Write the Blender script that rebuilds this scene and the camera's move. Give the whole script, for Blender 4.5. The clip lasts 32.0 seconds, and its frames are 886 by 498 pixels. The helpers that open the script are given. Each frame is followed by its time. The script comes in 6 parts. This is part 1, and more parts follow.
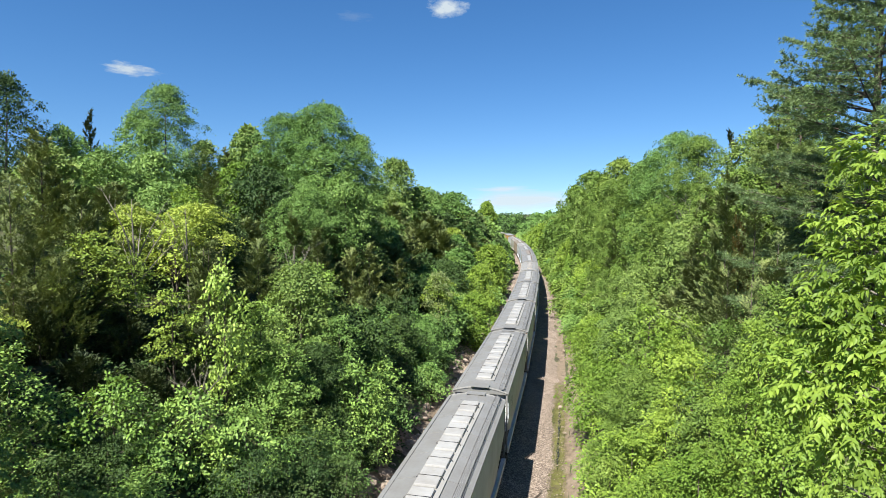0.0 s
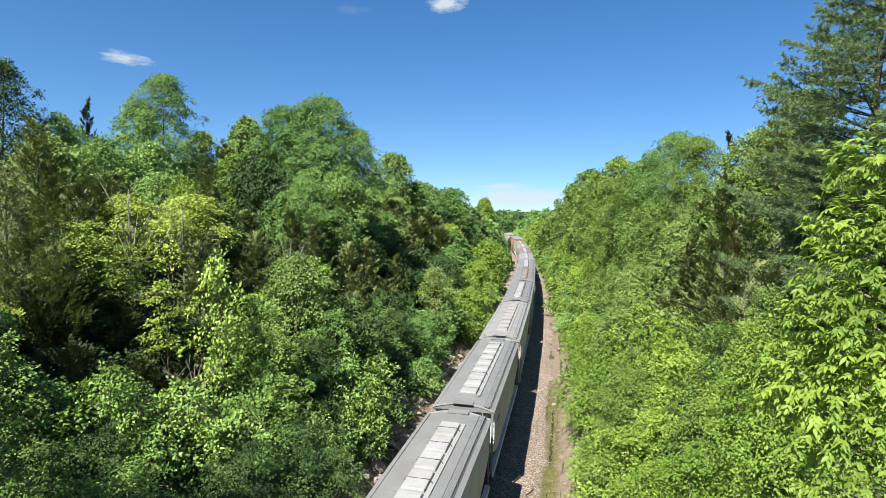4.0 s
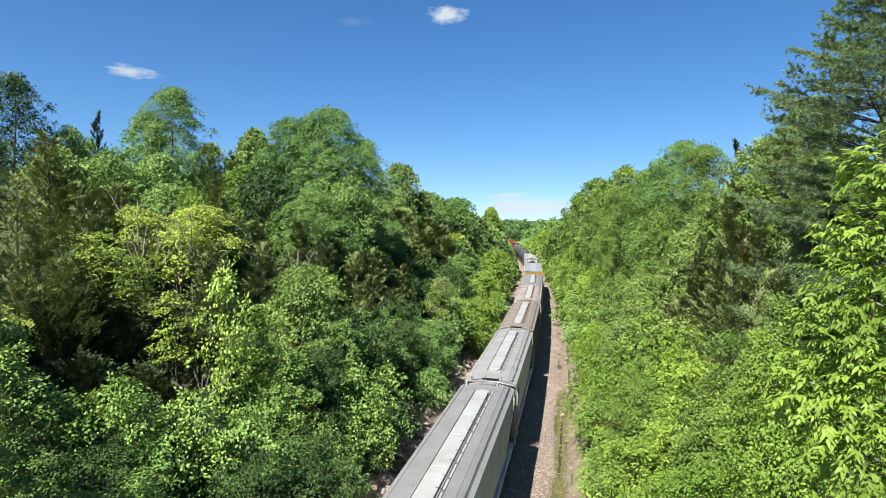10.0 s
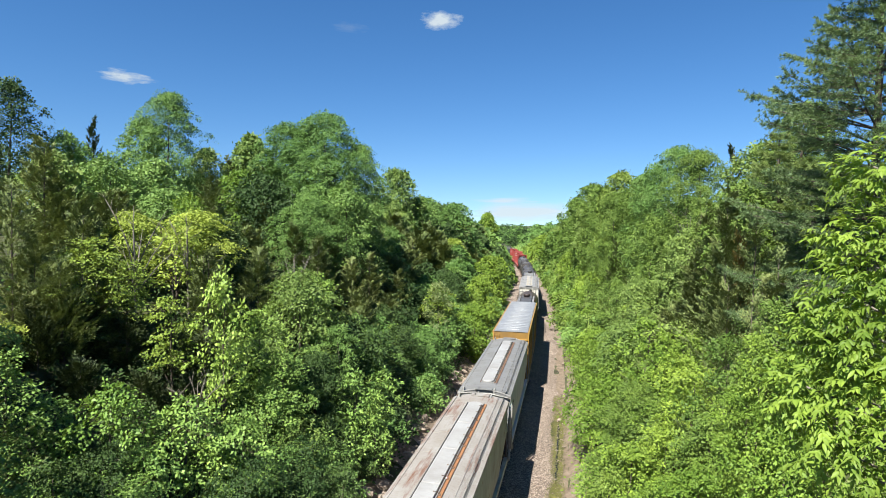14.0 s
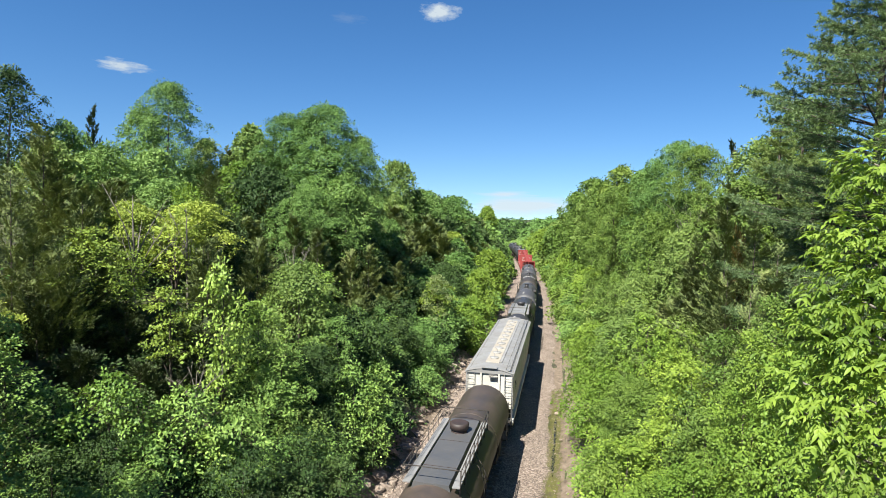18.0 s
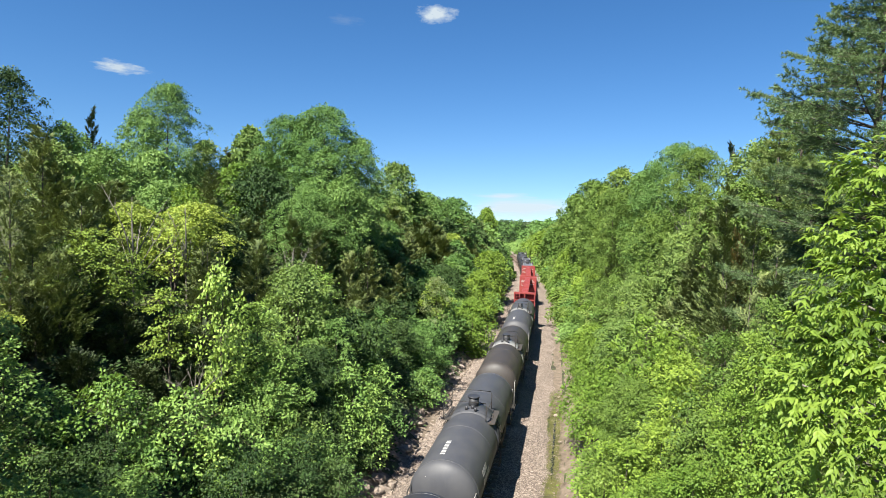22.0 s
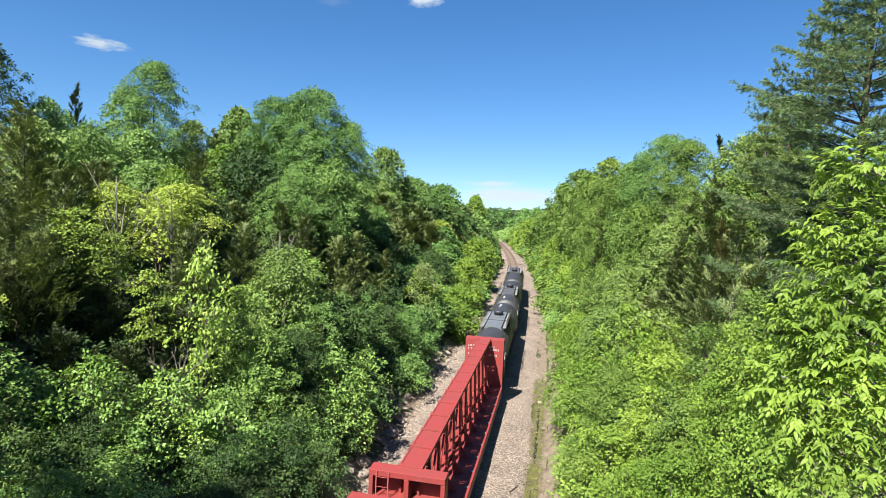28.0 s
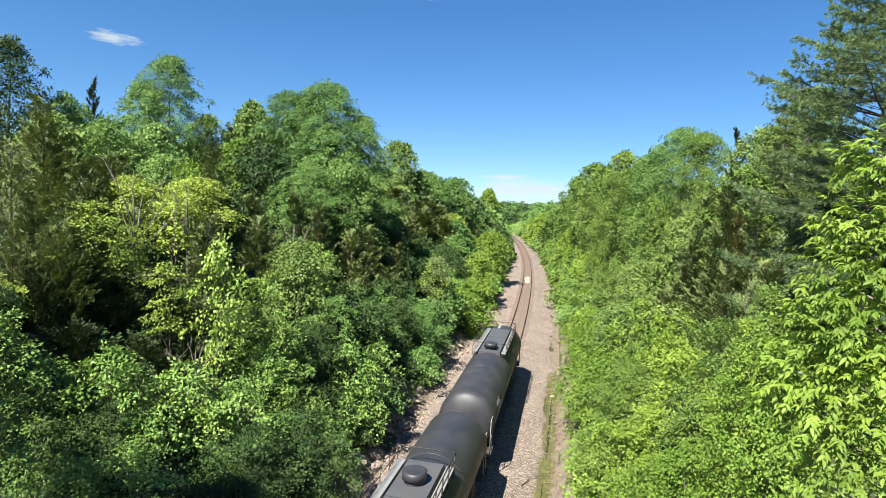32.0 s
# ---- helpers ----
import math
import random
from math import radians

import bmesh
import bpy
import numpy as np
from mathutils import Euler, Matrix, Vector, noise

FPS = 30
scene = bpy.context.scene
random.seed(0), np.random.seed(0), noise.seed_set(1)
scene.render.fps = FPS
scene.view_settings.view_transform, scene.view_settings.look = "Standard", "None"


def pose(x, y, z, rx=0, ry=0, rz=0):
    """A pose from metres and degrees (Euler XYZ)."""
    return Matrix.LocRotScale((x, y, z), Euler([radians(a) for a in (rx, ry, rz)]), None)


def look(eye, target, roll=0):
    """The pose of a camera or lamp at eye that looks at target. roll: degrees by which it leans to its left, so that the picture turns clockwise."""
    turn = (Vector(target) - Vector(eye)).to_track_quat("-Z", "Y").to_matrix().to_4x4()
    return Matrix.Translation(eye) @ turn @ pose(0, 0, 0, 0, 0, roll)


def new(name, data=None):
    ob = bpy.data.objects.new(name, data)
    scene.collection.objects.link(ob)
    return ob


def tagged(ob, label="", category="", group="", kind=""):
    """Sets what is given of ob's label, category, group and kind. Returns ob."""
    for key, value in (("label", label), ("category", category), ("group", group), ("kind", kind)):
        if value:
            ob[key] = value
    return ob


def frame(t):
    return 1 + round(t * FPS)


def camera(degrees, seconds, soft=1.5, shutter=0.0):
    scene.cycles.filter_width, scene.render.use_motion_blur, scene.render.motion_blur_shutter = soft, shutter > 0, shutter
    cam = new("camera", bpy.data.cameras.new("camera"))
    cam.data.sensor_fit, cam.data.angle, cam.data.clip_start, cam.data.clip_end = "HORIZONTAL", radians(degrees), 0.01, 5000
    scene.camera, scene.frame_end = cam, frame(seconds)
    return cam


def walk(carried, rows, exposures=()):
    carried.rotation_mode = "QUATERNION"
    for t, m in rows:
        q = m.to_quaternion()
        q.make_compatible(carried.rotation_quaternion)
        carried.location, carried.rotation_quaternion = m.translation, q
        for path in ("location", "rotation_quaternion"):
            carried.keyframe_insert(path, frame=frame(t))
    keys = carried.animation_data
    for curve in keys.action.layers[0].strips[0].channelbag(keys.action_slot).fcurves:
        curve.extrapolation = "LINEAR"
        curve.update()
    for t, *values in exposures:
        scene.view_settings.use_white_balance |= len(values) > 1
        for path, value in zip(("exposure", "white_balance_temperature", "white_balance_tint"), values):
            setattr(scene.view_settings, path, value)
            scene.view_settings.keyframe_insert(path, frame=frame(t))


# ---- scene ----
cam = camera(76.76, 32.0, soft=0.8)

# The camera stands on a road bridge 14.3 m above the rails.
EYE = (0.0, 0.0, 14.3)
walk(cam, [
    (0, pose(*EYE, 86.313, -0.034, 0.000)),
    (0.5, pose(*EYE, 86.153, -0.321, 0.024)),
    (1, pose(*EYE, 85.956, -0.727, 0.015)),
    (1.5, pose(*EYE, 85.739, -1.186, -0.024)),
    (2, pose(*EYE, 85.626, -1.437, -0.053)),
    (2.5, pose(*EYE, 85.630, -1.453, -0.069)),
    (3, pose(*EYE, 85.725, -1.340, -0.093)),
    (3.5, pose(*EYE, 85.810, -1.178, -0.134)),
    (5.5, pose(*EYE, 86.239, -1.125, -0.446)),
    (6, pose(*EYE, 86.384, -1.116, -0.398)),
    (6.5, pose(*EYE, 86.552, -1.079, -0.287)),
    (7, pose(*EYE, 86.754, -1.045, -0.151)),
    (7.5, pose(*EYE, 86.884, -0.963, 0.003)),
    (8, pose(*EYE, 86.936, -0.841, 0.154)),
    (8.5, pose(*EYE, 86.933, -0.799, 0.280)),
    (9, pose(*EYE, 86.884, -0.795, 0.394)),
    (9.5, pose(*EYE, 86.876, -0.799, 0.447)),
    (10, pose(*EYE, 86.879, -0.802, 0.441)),
    (10.5, pose(*EYE, 86.965, -0.790, 0.396)),
    (11, pose(*EYE, 87.032, -0.780, 0.351)),
    (11.5, pose(*EYE, 87.082, -0.852, 0.361)),
    (12, pose(*EYE, 87.145, -0.864, 0.421)),
    (12.5, pose(*EYE, 87.220, -0.862, 0.466)),
    (13, pose(*EYE, 87.310, -0.825, 0.423)),
    (13.5, pose(*EYE, 87.376, -0.761, 0.269)),
    (14, pose(*EYE, 87.392, -0.778, 0.086)),
    (14.5, pose(*EYE, 87.375, -0.828, -0.074)),
    (16.5, pose(*EYE, 87.207, -0.921, 0.018)),
    (17, pose(*EYE, 86.962, -1.087, -0.005)),
    (17.5, pose(*EYE, 86.794, -1.238, -0.009)),
    (18, pose(*EYE, 86.677, -1.360, 0.062)),
    (18.5, pose(*EYE, 86.671, -1.387, 0.196)),
    (19, pose(*EYE, 86.713, -1.454, 0.277)),
    (19.5, pose(*EYE, 86.791, -1.453, 0.263)),
    (20, pose(*EYE, 86.916, -1.347, 0.177)),
    (20.5, pose(*EYE, 87.016, -1.351, 0.091)),
    (21, pose(*EYE, 87.091, -1.340, 0.019)),
    (21.5, pose(*EYE, 87.038, -1.390, 0.013)),
    (22, pose(*EYE, 86.860, -1.401, -0.007)),
    (22.5, pose(*EYE, 86.631, -1.418, -0.013)),
    (23, pose(*EYE, 86.456, -1.438, -0.023)),
    (23.5, pose(*EYE, 86.372, -1.479, -0.093)),
    (24, pose(*EYE, 86.353, -1.457, -0.176)),
    (24.5, pose(*EYE, 86.346, -1.482, -0.299)),
    (25, pose(*EYE, 86.321, -1.486, -0.347)),
    (25.5, pose(*EYE, 86.266, -1.427, -0.343)),
    (27.5, pose(*EYE, 85.850, -2.066, -0.697)),
    (28, pose(*EYE, 85.536, -2.605, -1.140)),
    (28.5, pose(*EYE, 85.240, -3.070, -1.478)),
    (29, pose(*EYE, 85.017, -3.178, -1.465)),
    (29.5, pose(*EYE, 84.919, -3.023, -1.114)),
    (30, pose(*EYE, 84.872, -2.792, -0.579)),
    (30.5, pose(*EYE, 84.837, -2.592, -0.101)),
    (31, pose(*EYE, 84.798, -2.534, 0.125)),
    (31.5, pose(*EYE, 84.804, -2.573, 0.199)),
    (32, pose(*EYE, 84.817, -2.642, 0.178)),
], exposures=[(0.0, 1.41), (9.0, 1.43), (16.5, 1.38), (25.0, 1.49), (32.0, 1.52)])

# ---- light ----
SUN_EL, SUN_AZ = radians(51), radians(212)   # height, and compass turn from +y towards +x
world = bpy.data.worlds.new("sky")
scene.world = world
world.use_nodes = True
wn = world.node_tree.nodes
sky = wn.new("ShaderNodeTexSky")
sky.sky_type, sky.sun_disc = "NISHITA", False
sky.sun_elevation, sky.sun_rotation = SUN_EL, SUN_AZ
sky.altitude, sky.air_density, sky.dust_density, sky.ozone_density = 0, 1.0, 0.0, 3.0
deep = wn.new("ShaderNodeHueSaturation")
deep.inputs["Saturation"].default_value = 1.18
clear = wn.new("ShaderNodeMix")     # a very clear, dry air
clear.data_type, clear.blend_type = "RGBA", "MULTIPLY"
clear.inputs[0].default_value, clear.inputs[7].default_value = 1.0, (0.88, 0.97, 1.09, 1)
way, lift = wn.new("ShaderNodeTexCoord"), wn.new("ShaderNodeVectorMath")   # no haze over the horizon
lift.inputs[1].default_value = (0, 0, 0.055)
world.node_tree.links.new(way.outputs["Generated"], lift.inputs[0])
world.node_tree.links.new(lift.outputs[0], sky.inputs["Vector"])
world.node_tree.links.new(sky.outputs[0], clear.inputs[6])
world.node_tree.links.new(clear.outputs[2], deep.inputs["Color"])
world.node_tree.links.new(deep.outputs[0], wn["Background"].inputs[0])
wn["Background"].inputs[1].default_value = 0.052
sun = new("sun", bpy.data.lights.new("sun", "SUN"))
sun.data.energy, sun.data.angle, sun.data.color = 5.2, radians(0.53), (1.0, 0.95, 0.85)
sun_dir = Vector((math.sin(SUN_AZ) * math.cos(SUN_EL), math.cos(SUN_AZ) * math.cos(SUN_EL), math.sin(SUN_EL)))
sun.matrix_world = look(sun_dir * 100, (0, 0, 0))


# ---- materials ----
def material(name):
    m = bpy.data.materials.new(name)
    m.use_nodes = True
    t = m.node_tree
    return m, t.nodes, t.links, t.nodes["Principled BSDF"]


def ramp(nodes, stops):
    r = nodes.new("ShaderNodeValToRGB")
    while len(r.color_ramp.elements) < len(stops):
        r.color_ramp.elements.new(0.5)
    for e, (p, c) in zip(r.color_ramp.elements, stops):
        e.position, e.color = p, (*c, 1)
    return r


def noise_node(nodes, links, scale, detail=4, space="Object", rough=0.6, stretch=None):
    co = nodes.new("ShaderNodeTexCoord")
    n = nodes.new("ShaderNodeTexNoise")
    n.inputs["Scale"].default_value, n.inputs["Detail"].default_value = scale, detail
    n.inputs["Roughness"].default_value = rough
    if stretch:
        mp = nodes.new("ShaderNodeMapping")
        mp.inputs["Scale"].default_value = stretch
        links.new(co.outputs[space], mp.inputs[0])
        links.new(mp.outputs[0], n.inputs["Vector"])
    else:
        links.new(co.outputs[space], n.inputs["Vector"])
    return n


def mix_col(nodes, links, fac, a, b, mode="MIX"):
    x = nodes.new("ShaderNodeMix")
    x.data_type, x.blend_type = "RGBA", mode
    for sock, v in ((x.inputs[0], fac), (x.inputs[6], a), (x.inputs[7], b)):
        if hasattr(v, "is_output"):
            links.new(v, sock)
        else:
            sock.default_value = v if isinstance(v, (int, float)) else (*v, 1)
    return x.outputs[2]


def bump(nodes, links, bsdf, height, strength, distance):
    b = nodes.new("ShaderNodeBump")
    b.inputs["Strength"].default_value, b.inputs["Distance"].default_value = strength, distance
    links.new(height, b.inputs["Height"])
    links.new(b.outputs[0], bsdf.inputs["Normal"])


def leaf_material(name, deep, fresh, glow=0.35, gloss=0.55, sheen=0.3):
    """Foliage: colour varies leaf by leaf and tree by tree; light passes through the blade."""
    m, nodes, links, bsdf = material(name)
    geo, info = nodes.new("ShaderNodeNewGeometry"), nodes.new("ShaderNodeObjectInfo")
    mid = tuple((a + b) / 2 for a, b in zip(deep, fresh))
    low, high = (tuple(a * k + b * (1 - k) for a, b in zip(deep, fresh)) for k in (0.74, 0.22))
    r1 = ramp(nodes, [(0.0, low), (0.5, mid), (1.0, high)])
    links.new(geo.outputs["Random Per Island"], r1.inputs[0])
    hue = nodes.new("ShaderNodeHueSaturation")
    mr = nodes.new("ShaderNodeMapRange")
    mr.inputs[3].default_value, mr.inputs[4].default_value = 0.488, 0.512
    links.new(info.outputs["Random"], mr.inputs[0])
    links.new(mr.outputs[0], hue.inputs["Hue"])
    mv = nodes.new("ShaderNodeMapRange")
    mv.inputs[3].default_value, mv.inputs[4].default_value = 1.2, 0.8
    links.new(info.outputs["Random"], mv.inputs[0])
    links.new(mv.outputs[0], hue.inputs["Value"])
    soft = noise_node(nodes, links, 1.5, 3)
    r2 = ramp(nodes, [(0.36, (0.68, 0.74, 0.72)), (0.64, (1.3, 1.25, 1.15))])
    links.new(soft.outputs[0], r2.inputs[0])
    links.new(mix_col(nodes, links, 1.0, r1.outputs[0], r2.outputs[0], "MULTIPLY"), hue.inputs["Color"])
    links.new(hue.outputs[0], bsdf.inputs["Base Color"])
    bsdf.inputs["Roughness"].default_value = gloss
    bsdf.inputs["Specular IOR Level"].default_value = sheen
    tr = nodes.new("ShaderNodeBsdfTranslucent")
    links.new(mix_col(nodes, links, 0.5, hue.outputs[0], (fresh[0] * 1.5, fresh[1] * 1.4, fresh[2] * 0.6)), tr.inputs[0])
    mx = nodes.new("ShaderNodeMixShader")
    mx.inputs[0].default_value = glow
    links.new(bsdf.outputs[0], mx.inputs[1])
    links.new(tr.outputs[0], mx.inputs[2])
    links.new(mx.outputs[0], nodes["Material Output"].inputs[0])
    return m


LEAF = {
    "maple": leaf_material("leaf_maple", (0.045, 0.102, 0.024), (0.178, 0.298, 0.080), 0.13, 0.55, 0.2),
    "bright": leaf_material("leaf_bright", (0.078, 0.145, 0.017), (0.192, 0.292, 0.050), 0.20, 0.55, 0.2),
    "yellow": leaf_material("leaf_yellow", (0.118, 0.190, 0.024), (0.30, 0.38, 0.082), 0.22, 0.55, 0.2),
    # Dark trees, and shade put into leaf colour low on the left bank.
    "dark": leaf_material("leaf_dark_and_shade", (0.016, 0.038, 0.011), (0.062, 0.110, 0.030), 0.08, 0.6, 0.2),
    "grey": leaf_material("leaf_grey", (0.072, 0.128, 0.028), (0.200, 0.285, 0.078), 0.15, 0.55, 0.2),
    "cool": leaf_material("leaf_cool", (0.062, 0.135, 0.028), (0.232, 0.362, 0.090), 0.15, 0.55, 0.22),
    "fresh": leaf_material("leaf_fresh", (0.060, 0.110, 0.018), (0.160, 0.242, 0.052), 0.16, 0.55, 0.2),
    "moss": leaf_material("moss_tufts", (0.062, 0.064, 0.02), (0.15, 0.15, 0.045), 0.1),
    "lime": leaf_material("leaf_lime", (0.088, 0.168, 0.027), (0.258, 0.385, 0.088), 0.18, 0.5, 0.22),
    # Dark spruce tops, and shade put into needle colour in the hollows.
    "spruce_and_shade": leaf_material("needle_spruce_and_shade", (0.017, 0.029, 0.011), (0.060, 0.084, 0.032), 0.08, 0.6, 0.2),
    "cedar": leaf_material("needle_cedar", (0.052, 0.076, 0.026), (0.175, 0.222, 0.078), 0.10, 0.6, 0.2),
    "pine": leaf_material("needle_pine", (0.060, 0.106, 0.047), (0.170, 0.255, 0.112), 0.26),
    "soft": leaf_material("needle_soft_pine", (0.088, 0.142, 0.045), (0.225, 0.305, 0.100), 0.28),
    "ash": leaf_material("leaf_ash", (0.075, 0.150, 0.020), (0.195, 0.295, 0.050), 0.38, 0.5, 0.25),
    "pale": leaf_material("leaf_pale", (0.12, 0.17, 0.055), (0.32, 0.37, 0.17), 0.2),
    "rust": leaf_material("leaf_rust", (0.084, 0.07, 0.021), (0.175, 0.133, 0.042), 0.2),
}


def rough_material(name, stops, scale=6.0, fine=60.0, rough=0.9, relief=0.02, metal=0.0, stretch=None, fine_mix=0.35):
    m, nodes, links, bsdf = material(name)
    n1 = noise_node(nodes, links, scale, 6, stretch=stretch)
    n2 = noise_node(nodes, links, fine, 3)
    r = ramp(nodes, stops)
    links.new(n1.outputs[0], r.inputs[0])
    r2 = ramp(nodes, [(0.3, (0.35,) * 3), (0.7, (1.0,) * 3)])
    links.new(n2.outputs[0], r2.inputs[0])
    col = mix_col(nodes, links, fine_mix, r.outputs[0], r2.outputs[0], "MULTIPLY")
    links.new(col, bsdf.inputs["Base Color"])
    bsdf.inputs["Roughness"].default_value, bsdf.inputs["Metallic"].default_value = rough, metal
    bump(nodes, links, bsdf, n2.outputs[0], 0.6, relief)
    return m


BARK = rough_material("bark", [(0.3, (0.042, 0.0315, 0.0245)), (0.7, (0.112, 0.091, 0.07))], 3, 25, stretch=(1, 1, 0.2))
PALE_BARK = rough_material("pale_bark", [(0.3, (0.112, 0.098, 0.084)), (0.7, (0.224, 0.203, 0.175))], 3, 25)
SOIL = rough_material("soil", [(0.35, (0.035, 0.0315, 0.0175)), (0.5, (0.049, 0.063, 0.0175)), (0.7, (0.084, 0.07, 0.042))], 0.7, 9, relief=0.05)
ROCK = rough_material("limestone", [(0.3, (0.168, 0.126, 0.098)), (0.5, (0.266, 0.217, 0.175)), (0.7, (0.364, 0.322, 0.273))], 2.5, 18, relief=0.03)
m, nodes, links, bsdf = material("ditch_water")
bsdf.inputs["Base Color"].default_value, bsdf.inputs["Roughness"].default_value = (0.03, 0.028, 0.02, 1), 0.06
bump(nodes, links, bsdf, noise_node(nodes, links, 6, 2).outputs[0], 0.15, 0.01)
WATER = m


def cloud_material(name, seed, ragged, bright, thin):
    """Vapour that thins out to a ragged edge."""
    m, nodes, links, bsdf = material(name)
    co = nodes.new("ShaderNodeTexCoord")
    ln = nodes.new("ShaderNodeVectorMath")
    ln.operation = "LENGTH"
    links.new(co.outputs["Object"], ln.inputs[0])
    mp = nodes.new("ShaderNodeMapping")
    mp.inputs["Location"].default_value = (seed, seed * 0.7, 0)
    links.new(co.outputs["Object"], mp.inputs[0])
    nz = nodes.new("ShaderNodeTexNoise")
    nz.inputs["Scale"].default_value, nz.inputs["Detail"].default_value, nz.inputs["Roughness"].default_value = ragged, 7, 0.62
    links.new(mp.outputs[0], nz.inputs["Vector"])
    fall = nodes.new("ShaderNodeMapRange")
    fall.inputs[1].default_value, fall.inputs[2].default_value = 1.0, 0.0
    fall.inputs[3].default_value, fall.inputs[4].default_value = -0.55, 0.42
    links.new(ln.outputs["Value"], fall.inputs[0])
    sm = nodes.new("ShaderNodeMath")
    links.new(fall.outputs[0], sm.inputs[0])
    links.new(nz.outputs[0], sm.inputs[1])
    op = nodes.new("ShaderNodeMapRange")
    op.inputs[1].default_value, op.inputs[2].default_value = 0.42, 0.80
    op.inputs[3].default_value, op.inputs[4].default_value = 0.0, thin
    links.new(sm.outputs[0], op.inputs[0])
    # Emission stands in for sunlight on the vapour.
    em, tp, mx = nodes.new("ShaderNodeEmission"), nodes.new("ShaderNodeBsdfTransparent"), nodes.new("ShaderNodeMixShader")
    em.inputs[0].default_value, em.inputs[1].default_value = (0.82, 0.93, 1.0, 1), bright
    links.new(op.outputs[0], mx.inputs[0])
    links.new(tp.outputs[0], mx.inputs[1])
    links.new(em.outputs[0], mx.inputs[2])
    links.new(mx.outputs[0], nodes["Material Output"].inputs[0])
    return m
VERGE = rough_material("stony_dirt", [(0.3, (0.105, 0.0784, 0.056)), (0.5, (0.182, 0.14, 0.101)), (0.7, (0.266, 0.217, 0.168))], 1.6, 14, relief=0.05, fine_mix=0.55)

# ---- building helpers ----
def mesh_from(name, bm, mat):
    me = bpy.data.meshes.new(name)
    bm.to_mesh(me)
    bm.free()
    me.materials.append(mat)
    return me


def part(name, bm, mat, parent, label=""):
    ob = new(name, mesh_from(name, bm, mat))
    ob.parent = parent
    return tagged(ob, label)


def thing(name, label, category, group="", m=None):
    ob = new(name)
    ob.empty_display_size = 0.2
    if m is not None:
        ob.matrix_basis = m
    return tagged(ob, label, category, group)


def raw_mesh(name, verts, quads, mat, smooth=False):
    """A mesh from arrays of corners and of four-cornered faces."""
    me = bpy.data.meshes.new(name)
    nv, nf = len(verts), len(quads)
    me.vertices.add(nv)
    me.vertices.foreach_set("co", np.asarray(verts, dtype=np.float32).ravel())
    me.loops.add(nf * 4)
    me.loops.foreach_set("vertex_index", np.asarray(quads, dtype=np.int32).ravel())
    me.polygons.add(nf)
    me.polygons.foreach_set("loop_start", np.arange(0, nf * 4, 4, dtype=np.int32))
    if smooth:
        me.polygons.foreach_set("use_smooth", np.ones(nf, dtype=bool))
    me.update(calc_edges=True)
    me.materials.append(mat)
    return me


def grid_quads(rows, cols):
    i = np.arange((rows - 1) * (cols - 1))
    a = (i // (cols - 1)) * cols + i % (cols - 1)
    return np.stack([a, a + 1, a + cols + 1, a + cols], 1)


def box(bm, x0, x1, y0, y1, z0, z1, bevel=0.0):
    r = bmesh.ops.create_cube(bm, size=1)
    vs = r["verts"]
    for v in vs:
        v.co = Vector((x0 if v.co.x < 0 else x1, y0 if v.co.y < 0 else y1, z0 if v.co.z < 0 else z1))
    if bevel:
        es = list({e for v in vs for e in v.link_edges})
        bmesh.ops.bevel(bm, geom=es, offset=bevel, segments=2, profile=0.6, affect="EDGES")
    return bm


def boxed(*a, **k):
    return box(bmesh.new(), *a, **k)


def rod(bm, points, r, sides=6):
    """A round bar through the points."""
    pts = [Vector(p) for p in points]
    rings = []
    for i, p in enumerate(pts):
        d = (pts[min(i + 1, len(pts) - 1)] - pts[max(i - 1, 0)]).normalized()
        a = d.orthogonal().normalized()
        b = d.cross(a)
        rr = r[i] if isinstance(r, (list, tuple)) else r
        rings.append([bm.verts.new(p + (a * math.cos(t) + b * math.sin(t)) * rr) for t in (2 * math.pi * k / sides for k in range(sides))])
    for q, w in zip(rings, rings[1:]):
        n = len(q)
        best = min(range(n), key=lambda o: (q[0].co - w[o].co).length)
        for k in range(n):
            f = bm.faces.new((q[k], q[(k + 1) % n], w[(k + 1 + best) % n], w[(k + best) % n]))
            f.smooth = True
    bm.faces.new(list(reversed(rings[0])))
    bm.faces.new(rings[-1])
    return bm


def prism(bm, profile, y0, y1, smooth=False):
    """A closed outline of (x, z) drawn out along y."""
    a = [bm.verts.new((x, y0, z)) for x, z in profile]
    b = [bm.verts.new((x, y1, z)) for x, z in profile]
    n = len(a)
    for k in range(n):
        f = bm.faces.new((a[k], a[(k + 1) % n], b[(k + 1) % n], b[k]))
        f.smooth = smooth
    bm.faces.new(list(reversed(a)))
    bm.faces.new(b)
    bmesh.ops.recalc_face_normals(bm, faces=bm.faces[:])
    return bm


# ---- the line of the railway and the lie of the land ----
def track_x(y):
    return TRACK[0] + TRACK[1] * y + TRACK[2] * y * y


TRACK = (-5.35, 0.257, -0.00048)
_y = np.linspace(-420, 420, 8401)
_x = track_x(_y)
_s = np.concatenate([[0], np.cumsum(np.hypot(np.diff(_x), np.diff(_y)))])
_s -= np.interp(0, _y, _s)


def on_track(s):
    """Place and heading (from +y towards +x) of the line s metres along it."""
    y = np.interp(s, _s, _y)
    return track_x(y), y, np.arctan(TRACK[1] + 2 * TRACK[2] * y)


def spot(n, s):
    """The world x, y of a point n metres to the side (right +) of the line at s."""
    x, y, h = on_track(s)
    return x + n * np.cos(h), y - n * np.sin(h)


